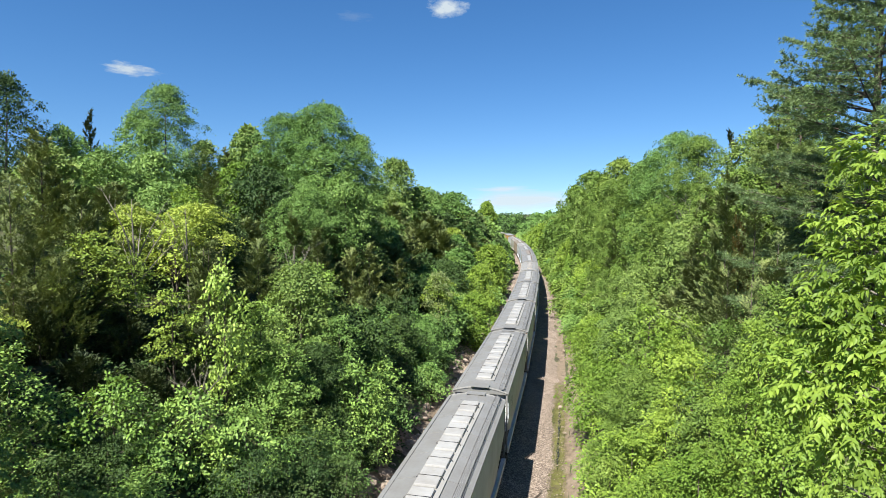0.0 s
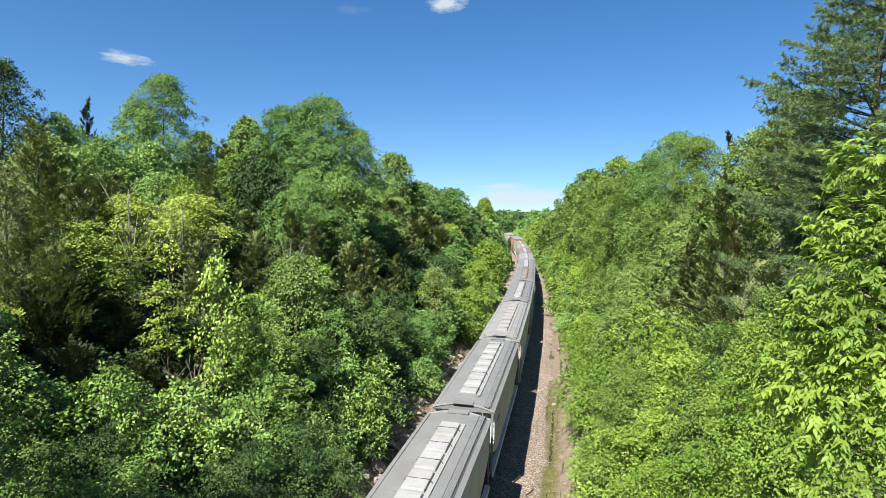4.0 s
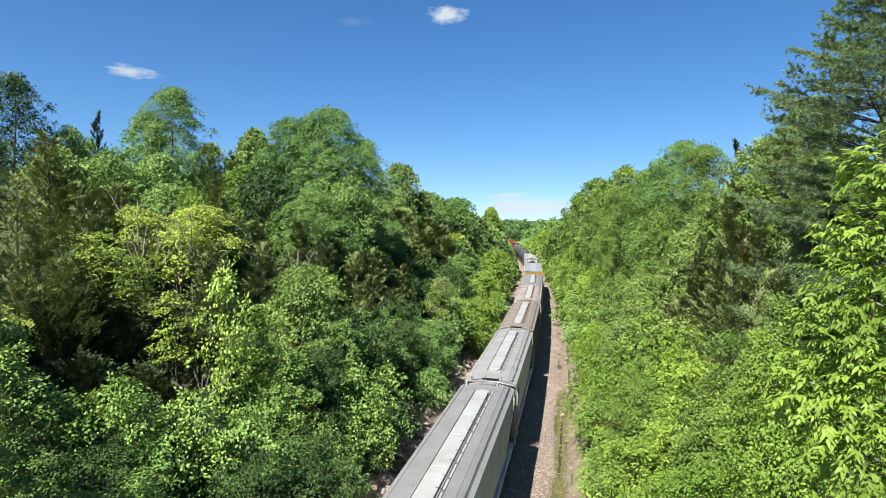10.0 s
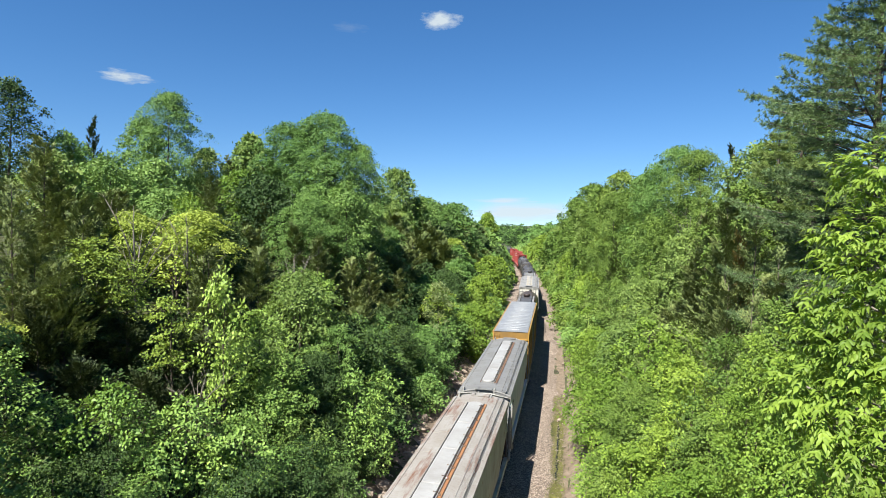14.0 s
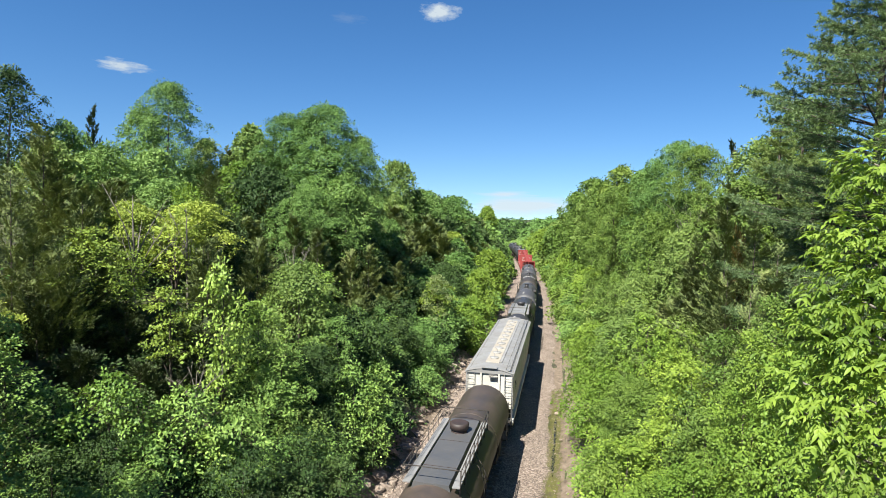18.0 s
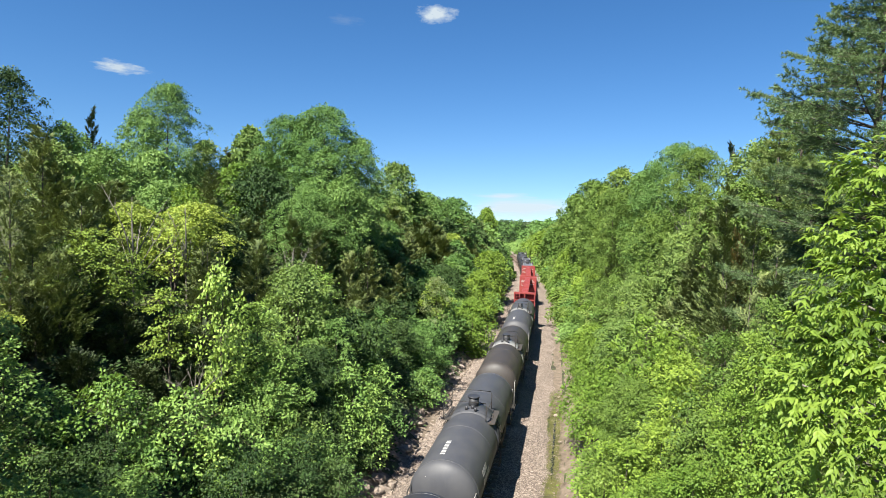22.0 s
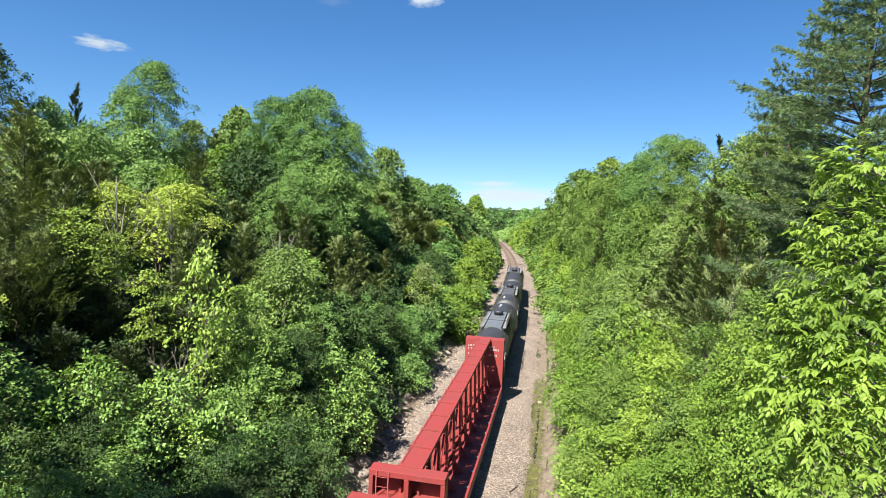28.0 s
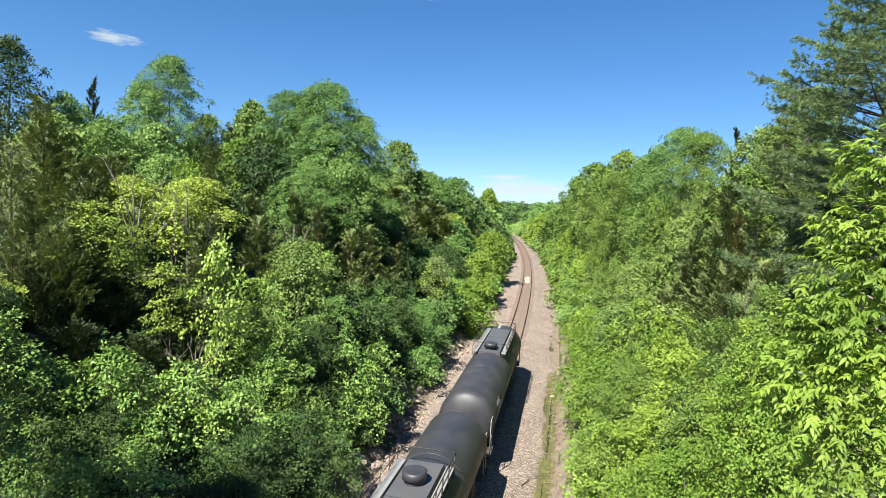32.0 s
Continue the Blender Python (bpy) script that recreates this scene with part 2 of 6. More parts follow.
def beside(x, y):
    """n and s of a world point (near enough for planting)."""
    s = np.interp(y, _y, _s)
    for _ in range(4):
        tx, ty, h = on_track(s)
        s = s + (x - tx) * np.sin(h) + (y - ty) * np.cos(h)
    tx, ty, h = on_track(s)
    return (x - tx) * np.cos(h) - (y - ty) * np.sin(h), s


LEFT_N, LEFT_Z = (-120, -60, -40, -26, -17, -9.5, -5.6, -4.6, 0), (15, 14.5, 13.5, 12, 8.5, 3.4, 0.2, -0.55, -0.55)
RIGHT_N, RIGHT_Z = (0, 4.0, 4.8, 5.6, 8.5, 14, 22, 40, 60, 120), (-0.55, -0.55, -0.7, -0.1, 2.4, 7.0, 11.0, 13.5, 14.5, 15)


def ground(n, s):
    n = np.asarray(n, dtype=float)
    z = np.where(n < 0, np.interp(n, LEFT_N, LEFT_Z), np.interp(n, RIGHT_N, RIGHT_Z))
    z = np.where(z > 0, z * (1 - 0.55 * np.clip((np.asarray(s, dtype=float) - 200) / 120, 0, 1)), z)
    lump = np.sin(n * 0.9 + s * 0.31) * np.sin(s * 0.53 - n * 0.4) * 0.35 + np.sin(s * 0.11 + n * 0.2) * 0.5
    return z + lump * np.clip((np.abs(n) - 5) / 4, 0, 1)


# one sheet of ground to the horizon, following the cutting
gn = np.concatenate([[-3000, -1200, -500, -250, -120, -80, -60, -50, -40, -33, -26, -21], np.arange(-18, 18.1, 0.75),
                     [21, 26, 33, 40, 50, 60, 80, 120, 250, 500, 1200, 3000]])
gs = np.concatenate([[-3000, -1000, -400, -200, -100, -50], np.arange(-30, 240, 1.5), np.arange(240, 401, 10), [500, 700, 1000, 1500, 3000]])
N, S = np.meshgrid(gn, gs)
over = np.clip(S, -400, 400)
X, Y = spot(N, over)
Y = Y + (S - over)
Z = ground(N, S)
tagged(new("ground", raw_mesh("ground", np.stack([X, Y, Z], -1).reshape(-1, 3), grid_quads(len(gs), len(gn)), SOIL, True)),
       "dark earthy ground of a wooded railway cutting", "ground", kind="structure")

m, nodes, links, bsdf = material("ballast")
vor = nodes.new("ShaderNodeTexVoronoi")
co = nodes.new("ShaderNodeTexCoord")
links.new(co.outputs["Object"], vor.inputs["Vector"])
vor.inputs["Scale"].default_value = 16
rb = ramp(nodes, [(0.0, (0.077, 0.061, 0.050)), (0.35, (0.160, 0.131, 0.107)), (0.7, (0.238, 0.200, 0.166)), (1.0, (0.385, 0.340, 0.292))])
sep = nodes.new("ShaderNodeSeparateColor")
links.new(vor.outputs["Color"], sep.inputs[0])
links.new(sep.outputs[0], rb.inputs[0])
big = noise_node(nodes, links, 0.35, 5)
rbig = ramp(nodes, [(0.35, (0.72, 0.68, 0.66)), (0.65, (1.05, 1.0, 0.98))])
links.new(big.outputs[0], rbig.inputs[0])
links.new(mix_col(nodes, links, 1.0, rb.outputs[0], rbig.outputs[0], "MULTIPLY"), bsdf.inputs["Base Color"])
bsdf.inputs["Roughness"].default_value = 0.95
bump(nodes, links, bsdf, vor.outputs["Distance"], 0.9, 0.03)
BALLAST = m

m, nodes, links, bsdf = material("rusty_rail_steel")
n1 = noise_node(nodes, links, 3, 5)
r1 = ramp(nodes, [(0.3, (0.0385, 0.0196, 0.014)), (0.7, (0.084, 0.0434, 0.0315))])
links.new(n1.outputs[0], r1.inputs[0])
links.new(r1.outputs[0], bsdf.inputs["Base Color"])
bsdf.inputs["Roughness"].default_value, bsdf.inputs["Metallic"].default_value = 0.65, 0.5
RAIL = m
SLEEPER = rough_material("old_sleeper_wood", [(0.3, (0.119, 0.084, 0.0665)), (0.7, (0.203, 0.154, 0.122))], 4, 40, stretch=(1, 6, 1))


def swept(name, profile, s0, s1, step, mat, closed=True, wobble=0.0):
    """An outline of (n, z) swept along the line."""
    ss = np.arange(s0, s1 + 0.01, step)
    prof = np.array(profile, dtype=float)
    if closed:
        prof = np.vstack([prof, prof[:1]])
    P, Q = np.meshgrid(prof[:, 0], ss)
    Zz = np.tile(prof[:, 1], (len(ss), 1))
    if wobble:
        w = (np.sin(Q * 0.37 + P * 0.3) * 0.5 + np.sin(Q * 1.13 + 1.0) * 0.35 + np.sin(Q * 2.9 + 2 * np.sin(Q * 0.7)) * 0.3) * wobble
        edge = np.abs(P) > 2.9
        P, Zz = P + np.where(edge, w * 1.2, 0), Zz + np.where(np.abs(P) > 1.6, w * 0.25, 0)
    xx, yy = spot(P, Q)
    return raw_mesh(name, np.stack([xx, yy, Zz], -1).reshape(-1, 3), grid_quads(len(ss), prof.shape[0]), mat)


bed = [(-5.0, -0.62), (-4.3, -0.47), (-3.2, -0.42), (-2.3, -0.36), (-1.75, -0.19), (-1.4, -0.17), (-0.6, -0.18), (0, -0.19), (0.6, -0.18), (1.4, -0.17), (1.75, -0.19),
       (2.3, -0.36), (3.2, -0.42), (3.7, -0.46), (4.1, -0.62)]
tagged(new("ballast_bed", swept("ballast_bed", bed, -60, 330, 0.6, BALLAST, False, 0.16)),
       "pale buff crushed stone ballast under the railway", "ballast", kind="structure")

tagged(new("verge", swept("verge", [(3.55, -0.52), (4.0, -0.56), (4.5, -0.6), (4.9, -0.5), (5.3, -0.22), (5.9, 0.2), (6.6, 0.75)], 8, 140, 0.6, VERGE, False, 0.12)),
       "stony brown dirt between the ballast and the bank", "verge", kind="structure")
tagged(new("verge", swept("verge", [(-7.4, 1.7), (-6.4, 0.95), (-5.7, 0.36), (-5.1, -0.1), (-4.6, -0.42), (-4.0, -0.5), (-3.7, -0.53)], 8, 170, 0.6, VERGE, False, 0.12)),
       "stony brown dirt at the foot of the bank", "verge", kind="structure")
track = thing("railway_track", "single railway track with rusty rails on wooden sleepers", "railway track")
rail_profile = [(-0.07, -0.17), (-0.07, -0.155), (-0.012, -0.135), (-0.012, -0.04), (-0.037, -0.032), (-0.037, 0.0), (0.037, 0.0), (0.037, -0.032), (0.012, -0.04), (0.012, -0.135), (0.07, -0.155), (0.07, -0.17)]
for side in (-0.755, 0.755):
    ob = new("rail", swept("rail", [(n + side, z) for n, z in rail_profile], -60, 320, 2.0, RAIL))
    ob.parent = track

# ---- foliage ----
def leaf_quads(base, along, normal, length, width, fold=0.25):
    """Leaf blades as folded four-cornered faces."""
    along = along / (np.linalg.norm(along, axis=1, keepdims=True) + 1e-9)
    side = np.cross(normal, along)
    side /= np.linalg.norm(side, axis=1, keepdims=True) + 1e-9
    nn = np.cross(along, side)
    L, W = length[:, None], width[:, None]
    mid = base + along * L * 0.45
    v = np.stack([base, mid + side * W * 0.5 + nn * W * fold, base + along * L - nn * L * 0.12, mid - side * W * 0.5 + nn * W * fold], 1)
    return v.reshape(-1, 3)


def leaves_mesh(name, verts, mat):
    return raw_mesh(name, verts, np.arange(len(verts)).reshape(-1, 4), mat)


def unit(v):
    return v / (np.linalg.norm(v, axis=-1, keepdims=True) + 1e-9)


SUNWARD = np.array([sun_dir.x, sun_dir.y, 0.25])


def sprays(rng, centres, outward, count, spread, length, width, up=0.5, droop=0.16, loose=0.17, face=0.5):
    """Flattened sprays of leaves round the centres, lapped like shingles and turned towards the light as leaves are."""
    k = len(centres)
    disc = unit(outward * face + np.array([0, 0, up]) + SUNWARD * 0.3 + rng.normal(0, loose, (k, 3)))
    c = np.repeat(centres, count, 0)
    d = np.repeat(disc, count, 0)
    n = len(c)
    off = rng.normal(0, 1, (n, 3))
    off -= d * (off * d).sum(1, keepdims=True)
    off *= np.repeat(spread, count)[:, None] * 0.5
    flat = np.linalg.norm(off, axis=1, keepdims=True)
    base = c + off + d * rng.normal(0, 0.10, (n, 1)) * np.repeat(spread, count)[:, None] - np.array([0, 0, 1]) * flat * droop
    hang = np.repeat(unit(outward), count, 0) * 0.6 + np.array([0, 0, -0.08])
    along = unit(off) * 0.8 + hang + rng.normal(0, 0.35, (n, 3))
    nrm = unit(d + rng.normal(0, loose * 1.15, (n, 3)))
    ln = length * rng.uniform(0.65, 1.25, n)
    return leaf_quads(base, along, nrm, ln, ln * width, 0.16)


def crown_broadleaf(seed, R, h0, h1, length, width=0.6, tiers=False):
    """Uneven crown of many boughs between the heights h0 and h1, each a loose, flattened plate of leaf sprays; returns leaf corners and the boughs' centres."""
    rng = np.random.default_rng(seed)
    H = h1 - h0
    mean = R * (0.31 if R < 1.2 else 0.26 if R < 2 else 0.205)
    thick = 1.0 if R < 2 else 2.0
    lobes = int(min(270, max(15, 0.54 * thick * (2 * math.pi * R * H * 0.78 + 3 * R * R) / (math.pi * mean * mean * 0.72))))
    t = np.clip((np.arange(lobes) + rng.uniform(0, 1, lobes)) / lobes, 0, 1)
    a = np.arange(lobes) * 2.39996 + rng.normal(0, 0.35, lobes) + seed
    under = 0.62 + 0.38 * np.sin(np.clip(t / 0.40, 0, 1) * math.pi / 2)
    over = np.clip(1 - ((t - 0.40) / 0.62) ** 2, 0.01, 1) ** 0.62
    lump = 1 + 0.26 * np.sin(a * 2 + seed + t * 3) + 0.24 * np.sin(a * 3 + seed * 2.1 + t * 9)
    r = R * np.where(t < 0.40, under, over) * np.clip(lump * rng.uniform(0.58, 1.22, lobes), 0.25, 1.25)
    r = np.where(np.arange(lobes) % 5 == 0, r * 0.45, r)
    lr = mean * rng.uniform(0.6, 1.45, lobes)
    keep = (np.sin(a * 1.7 + t * 11 + seed) < 0.9) | (t > 0.9)
    t, a, r, lr = t[keep], a[keep], r[keep], lr[keep]
    out = np.stack([np.cos(a), np.sin(a), 0 * a], 1)
    C = out * np.maximum(r - lr * 0.5, 0.02)[:, None]
    C[:, 2] = lr * 0.3 + t * (H - lr * 0.75) + rng.normal(0, 0.18, len(t)) * mean
    k = int(min(26, max(6, 3.1 * (mean / length) ** 2 / 2.6)))
    bias = out * 0.35 + np.stack([0 * t, 0 * t, 0.15 + 0.35 * t], 1)
    v = rng.normal(0, 0.62, (len(t), k, 3)) * np.array([1.0, 1.0, 0.9]) + bias[:, None]
    v /= np.maximum(1.0, np.linalg.norm(v, axis=2, keepdims=True) / 1.15)
    slope = rng.uniform(-0.1, 0.5, len(t))[:, None]
    flat = 0.34 if tiers else 0.62
    cs = C[:, None] + v * lr[:, None, None] * np.array([1.2, 1.2, flat])
    cs[:, :, 2] -= slope * ((v * out[:, None]).sum(2) * lr[:, None])
    outs = unit(v * np.array([1, 1, 0.6]) + out[:, None] * 0.5)
    cs, outs = cs.reshape(-1, 3), outs.reshape(-1, 3)
    cs[:, 2] += h0
    spread = rng.uniform(0.9, 1.7, len(cs)) * length + mean * 0.10
    leaves = sprays(rng, cs, outs, 8, spread, length, width, 1.5 if tiers else 0.75 if R < 2 else 0.45, loose=0.27, face=0.5 if R < 2 else 0.85)
    return leaves, C + np.array([0, 0, h0])


def crown_cedar(seed, R, H, length):
    """Ragged cone of upswept boughs, each ending in flame-shaped plumes of scaly foliage."""
    rng = np.random.default_rng(seed)
    plume = max(0.42, length * 2.6)
    boughs = int(min(170, max(44, 1.25 * R * H / plume ** 2)))
    sub, blades = 7, 17
    t = 1 - ((np.arange(boughs) + rng.uniform(0, 1, boughs)) / boughs) ** 0.72
    a = rng.uniform(0, 2 * math.pi, boughs)
    lump = 1 + 0.24 * np.sin(a * 3 + seed) + 0.18 * np.sin(a * 5 + t * 17)
    r = R * (1 - t) ** 0.8 * lump * rng.uniform(0.55, 1.15, boughs) + 0.10
    out = unit(np.stack([np.cos(a), np.sin(a), rng.uniform(0.35, 1.0, boughs)], 1))
    root = np.stack([0 * a, 0 * a, H * t * 0.97], 1)
    q = rng.uniform(0.2, 1.0, (boughs, sub, 1)) ** 0.75
    r3 = r[:, None, None]
    side = unit(np.cross(out, np.array([0, 0, 1.0])))[:, None] * rng.uniform(-1, 1, (boughs, sub, 1))
    p0 = root[:, None] + out[:, None] * r3 * q + side * r3 * 0.34 * (1.15 - q) + rng.normal(0, 0.05, (boughs, sub, 3)) - np.array([0, 0, 1]) * r3 * 0.16 * np.sin(q * 3.1)
    ax = unit(out[:, None] + side * 0.6 + rng.normal(0, 0.18, (boughs, sub, 3)) + np.array([0, 0, 0.3]))
    face = unit(np.cross(ax, np.cross(np.array([0, 0, 1.0]) + 0 * ax, ax)) + out[:, None] * 0.35 + SUNWARD * 0.25 + rng.normal(0, 0.16, (boughs, sub, 3)))
    p0, ax, face = (np.repeat(v.reshape(-1, 3), blades, 0) for v in (p0, ax, face))
    n = len(p0)
    w = rng.uniform(0, 1, (n, 1))
    size = plume * np.repeat(rng.uniform(0.6, 1.4, n // blades), blades)[:, None]
    fan = rng.normal(0, 1, (n, 3))
    c = p0 + ax * size * (w - 0.3) + fan * size * 0.17 * (1.05 - w)
    along = ax + fan * 0.30 * (1.2 - w) + np.array([0, 0, 0.10])
    ln = length * rng.uniform(0.6, 1.25, n)
    return leaf_quads(c, along, unit(face + rng.normal(0, 0.22, (n, 3))), ln, ln * 0.44, 0.12)


def trunk_bmesh(seed, height, r, lean=0.06, limbs=(), twigs=0):
    rng = random.Random(seed)
    bm = bmesh.new()
    pts, rad, x, y = [], [], 0.0, 0.0
    for i in range(7):
        f = i / 6
        pts.append((x, y, height * f - (0.4 if i == 0 else 0)))
        rad.append(r * (1.25 if i == 0 else 1 - 0.85 * f))
        x += rng.uniform(-1, 1) * lean * height / 6
        y += rng.uniform(-1, 1) * lean * height / 6
    rod(bm, pts, rad, 7)
    for c in limbs:
        f = min(0.9, max(0.25, (c[2] / height) * rng.uniform(0.55, 0.85)))
        i = int(f * 6)
        p0 = Vector(pts[i]).lerp(Vector(pts[min(i + 1, 6)]), f * 6 - i)
        p2 = Vector(c)
        p1 = p0.lerp(p2, 0.5) + Vector((rng.uniform(-.2, .2), rng.uniform(-.2, .2), 0.25)) * (p2 - p0).length * 0.4
        rr = r * (1 - 0.8 * f) * 0.6
        rod(bm, [p0, p1, p2], [rr, rr * 0.6, rr * 0.2], 5)
    return bm


TEMPLATES = {}


def nearest_of(v, steps):
    return min(steps, key=lambda q: abs(math.log(q / v)))


def template(kind, leaf, height, radius, away, seed, fine=False):
    """One tree of a kind and of about this size, as meshes for its trunk and crown, with its true height and radius."""
    R = nearest_of(radius, (0.95, 1.5, 2.35, 3.7))
    form = nearest_of(height / radius, (1.2, 1.9, 2.9, 4.5))
    blade = next(b for d, b in ((23, 0.102), (33, 0.135), (50, 0.195), (80, 0.29), (135, 0.47), (9999, 0.78)) if away < d)
    if fine and away < 80:
        blade = min(blade, 0.2)
    key = (kind, leaf, R, form, blade, seed)
    if key not in TEMPLATES:
        H = R * form
        mark = seed * 7 + int(R * 10) + int(form * 10)
        if kind == "cedar":
            v = crown_cedar(mark, R, H, blade * 0.85)
            tr = trunk_bmesh(mark, H * 0.93, 0.03 + H * 0.006, 0.02)
        else:
            low = H * 0.4 if leaf == "yellow" and form > 2 else H * 0.13 if kind == "broad" and form > 3 else 0.1
            v, C = crown_broadleaf(mark, R, low, H, blade * (1.05 if leaf in ("cool", "lime") else 0.88), 0.6, leaf in ("yellow", "pale"))
            tr = trunk_bmesh(mark, H * 0.84, 0.03 + H * 0.012, 0.08, [tuple(c) for c in C[:9]])
        TEMPLATES[key] = (mesh_from("trunk", tr, BARK), leaves_mesh("crown", v, LEAF[leaf]), H, R)
    return TEMPLATES[key]


WORDS = {"maple": "green broadleaf", "bright": "bright fresh green", "yellow": "pale yellow-green", "dark": "dark green broadleaf",
         "grey": "soft greyish green", "cedar": "dark olive", "pine": "blue-green", "rust": "rusty brown", "cool": "glossy fresh green", "spruce_and_shade": "dark green", "fresh": "fresh mid-green", "lime": "light green", "pale": "pale blossoming"}
NAMES = {"broad": ("tree", "tree", "trees of the cutting"), "bush": ("bush", "bush", "bushes of the cutting"), "cedar": ("cedar_tree", "tree", "cedars of the cutting")}
planter = random.Random(7)


def plant(kind, leaf, x, y, height, radius, size="mid", base=None, seeds=2):
    n, s = beside(x, y)
    z = float(ground(n, s)) if base is None else base
    tr, cr, H, R = template(kind, leaf, height, radius, math.hypot(x, y), (planter.randrange(seeds) if math.hypot(x, y) < 70 else 0) + 1, size == "near")
    name, cat, group = NAMES[kind]
    what = {"broad": "tree on the slope", "bush": "bush on the bank", "cedar": "cedar with feathery sprays"}[kind]
    ob = thing(name, f"{WORDS[leaf]} {what} of the cutting", cat, group)
    ob.matrix_basis = pose(x, y, z - 0.1, 0, 0, planter.uniform(-55, 55)) @ Matrix.Diagonal((radius / R, radius / R, height / H, 1))
    a, b = new("trunk", tr), new("crown", cr)
    a.parent = b.parent = ob
    return ob


# ---- the pine and the ash that stand closest on the sunny side ----
def pine_tree(x, y, height, R, seed, label, tuft=13, leaf="pine"):
    n, s = beside(x, y)
    z = float(ground(n, s))
    rng = np.random.default_rng(seed)
    rnd = random.Random(seed)
    ob = thing("pine_tree", label, "tree", m=pose(x, y, z - 0.1))
    part("trunk", trunk_bmesh(seed, height, 0.26, 0.01), BARK, ob)
    base, along, lens = [], [], []
    lvl = height * 0.12
    while lvl < height - 0.3:
        f = lvl / height
        reach = R * min(1.0, (1 - f) * 2.3 + 0.08) * rnd.uniform(0.8, 1.1)
        limb = bmesh.new()
        off = rnd.uniform(0, 6.3)
        k = rnd.choice((5, 6, 6))
        for j in range(k):
            a = off + 2 * math.pi * j / k + rnd.uniform(-0.25, 0.25)
            r = reach * rnd.uniform(0.5, 1.1)
            d = Vector((math.cos(a), math.sin(a), 0))
            tilt = rnd.uniform(-0.10, 0.20) + 0.32 * f
            rise = rnd.uniform(-0.12, 0.20)
            pts = [Vector((0, 0, lvl)) + d * (r * q) + Vector((0, 0, r * (tilt * q + rise * q * q))) for q in (0, 0.35, 0.7, 1.0)]
            rod(limb, pts, [0.07 * (1 - f) + 0.02, 0.045 * (1 - f) + 0.015, 0.02, 0.008], 5)
            side = Vector((-d.y, d.x, 0))
            m = int(10 + r * 8)
            for i in range(m):
                q = 0.14 + 0.86 * (i + rnd.random()) / m
                p = Vector((0, 0, lvl)) + d * (r * q) + Vector((0, 0, r * (tilt * q + rise * q * q)))
                spread = r * 0.46 * (1.12 - q) + 0.16
                tw = side * rnd.choice((-1, 1)) * spread * rnd.uniform(0.2, 1.0) + d * spread * rnd.uniform(0.3, 0.9) + Vector((0, 0, rnd.uniform(-0.10, 0.24)))
                if i % 2 == 0:
                    rod(limb, [p, p + tw], [0.012, 0.005], 4)
                for e in (0.25, 0.5, 0.75, 1.0):
                    base.append(p + tw * e)
                    along.append((tw.normalized() + d * 0.4 + Vector((0, 0, 0.25))).normalized())
        part("branch_whorl", limb, BARK, ob)
        lvl += rnd.uniform(0.46, 0.78)
    b, a = np.repeat(np.array(base), tuft, 0), np.repeat(np.array(along), tuft, 0)
    nn = len(b)
    dirs = unit(a + rng.normal(0, 0.72, (nn, 3)))
    ln = rng.uniform(0.11, 0.20, nn)
    v = leaf_quads(b - a * 0.05, dirs, unit(rng.normal(0, 1, (nn, 3))), ln, np.full(nn, 0.024 if tuft > 10 else 0.032), 0.0)
    c = new("needles", leaves_mesh("needles", v, LEAF[leaf]))
    c.parent = ob
    return ob


def blade_mesh(name, base, along, normal, length, width, mat):
    """Pointed leaflets with a fold along the midrib."""
    along = unit(along)
    side = unit(np.cross(normal, along))
    nn = np.cross(along, side)
    st = ((0.0, 0.05), (0.28, 0.43), (0.6, 0.40), (1.0, 0.03))
    verts, quads = [], []
    cols = []
    for t, w in st:
        mid = base + along * (length * t)[:, None] - nn * (length * 0.22 * t * t)[:, None]
        for sg in (-1, 0, 1):
            cols.append(mid + side * (width * w * sg)[:, None] + nn * (width * 0.18 * abs(sg) * (1 if 0 < t < 1 else 0))[:, None])
    V = np.stack(cols, 1)
    k = len(base)
    idx = np.arange(k)[:, None] * 12
    q = np.array([(3 * i + j, 3 * i + j + 1, 3 * i + j + 4, 3 * i + j + 3) for i in range(3) for j in range(2)])
    Q = (idx[:, :, None] + q[None]).reshape(-1, 4)
    return raw_mesh(name, V.reshape(-1, 3), Q, mat)


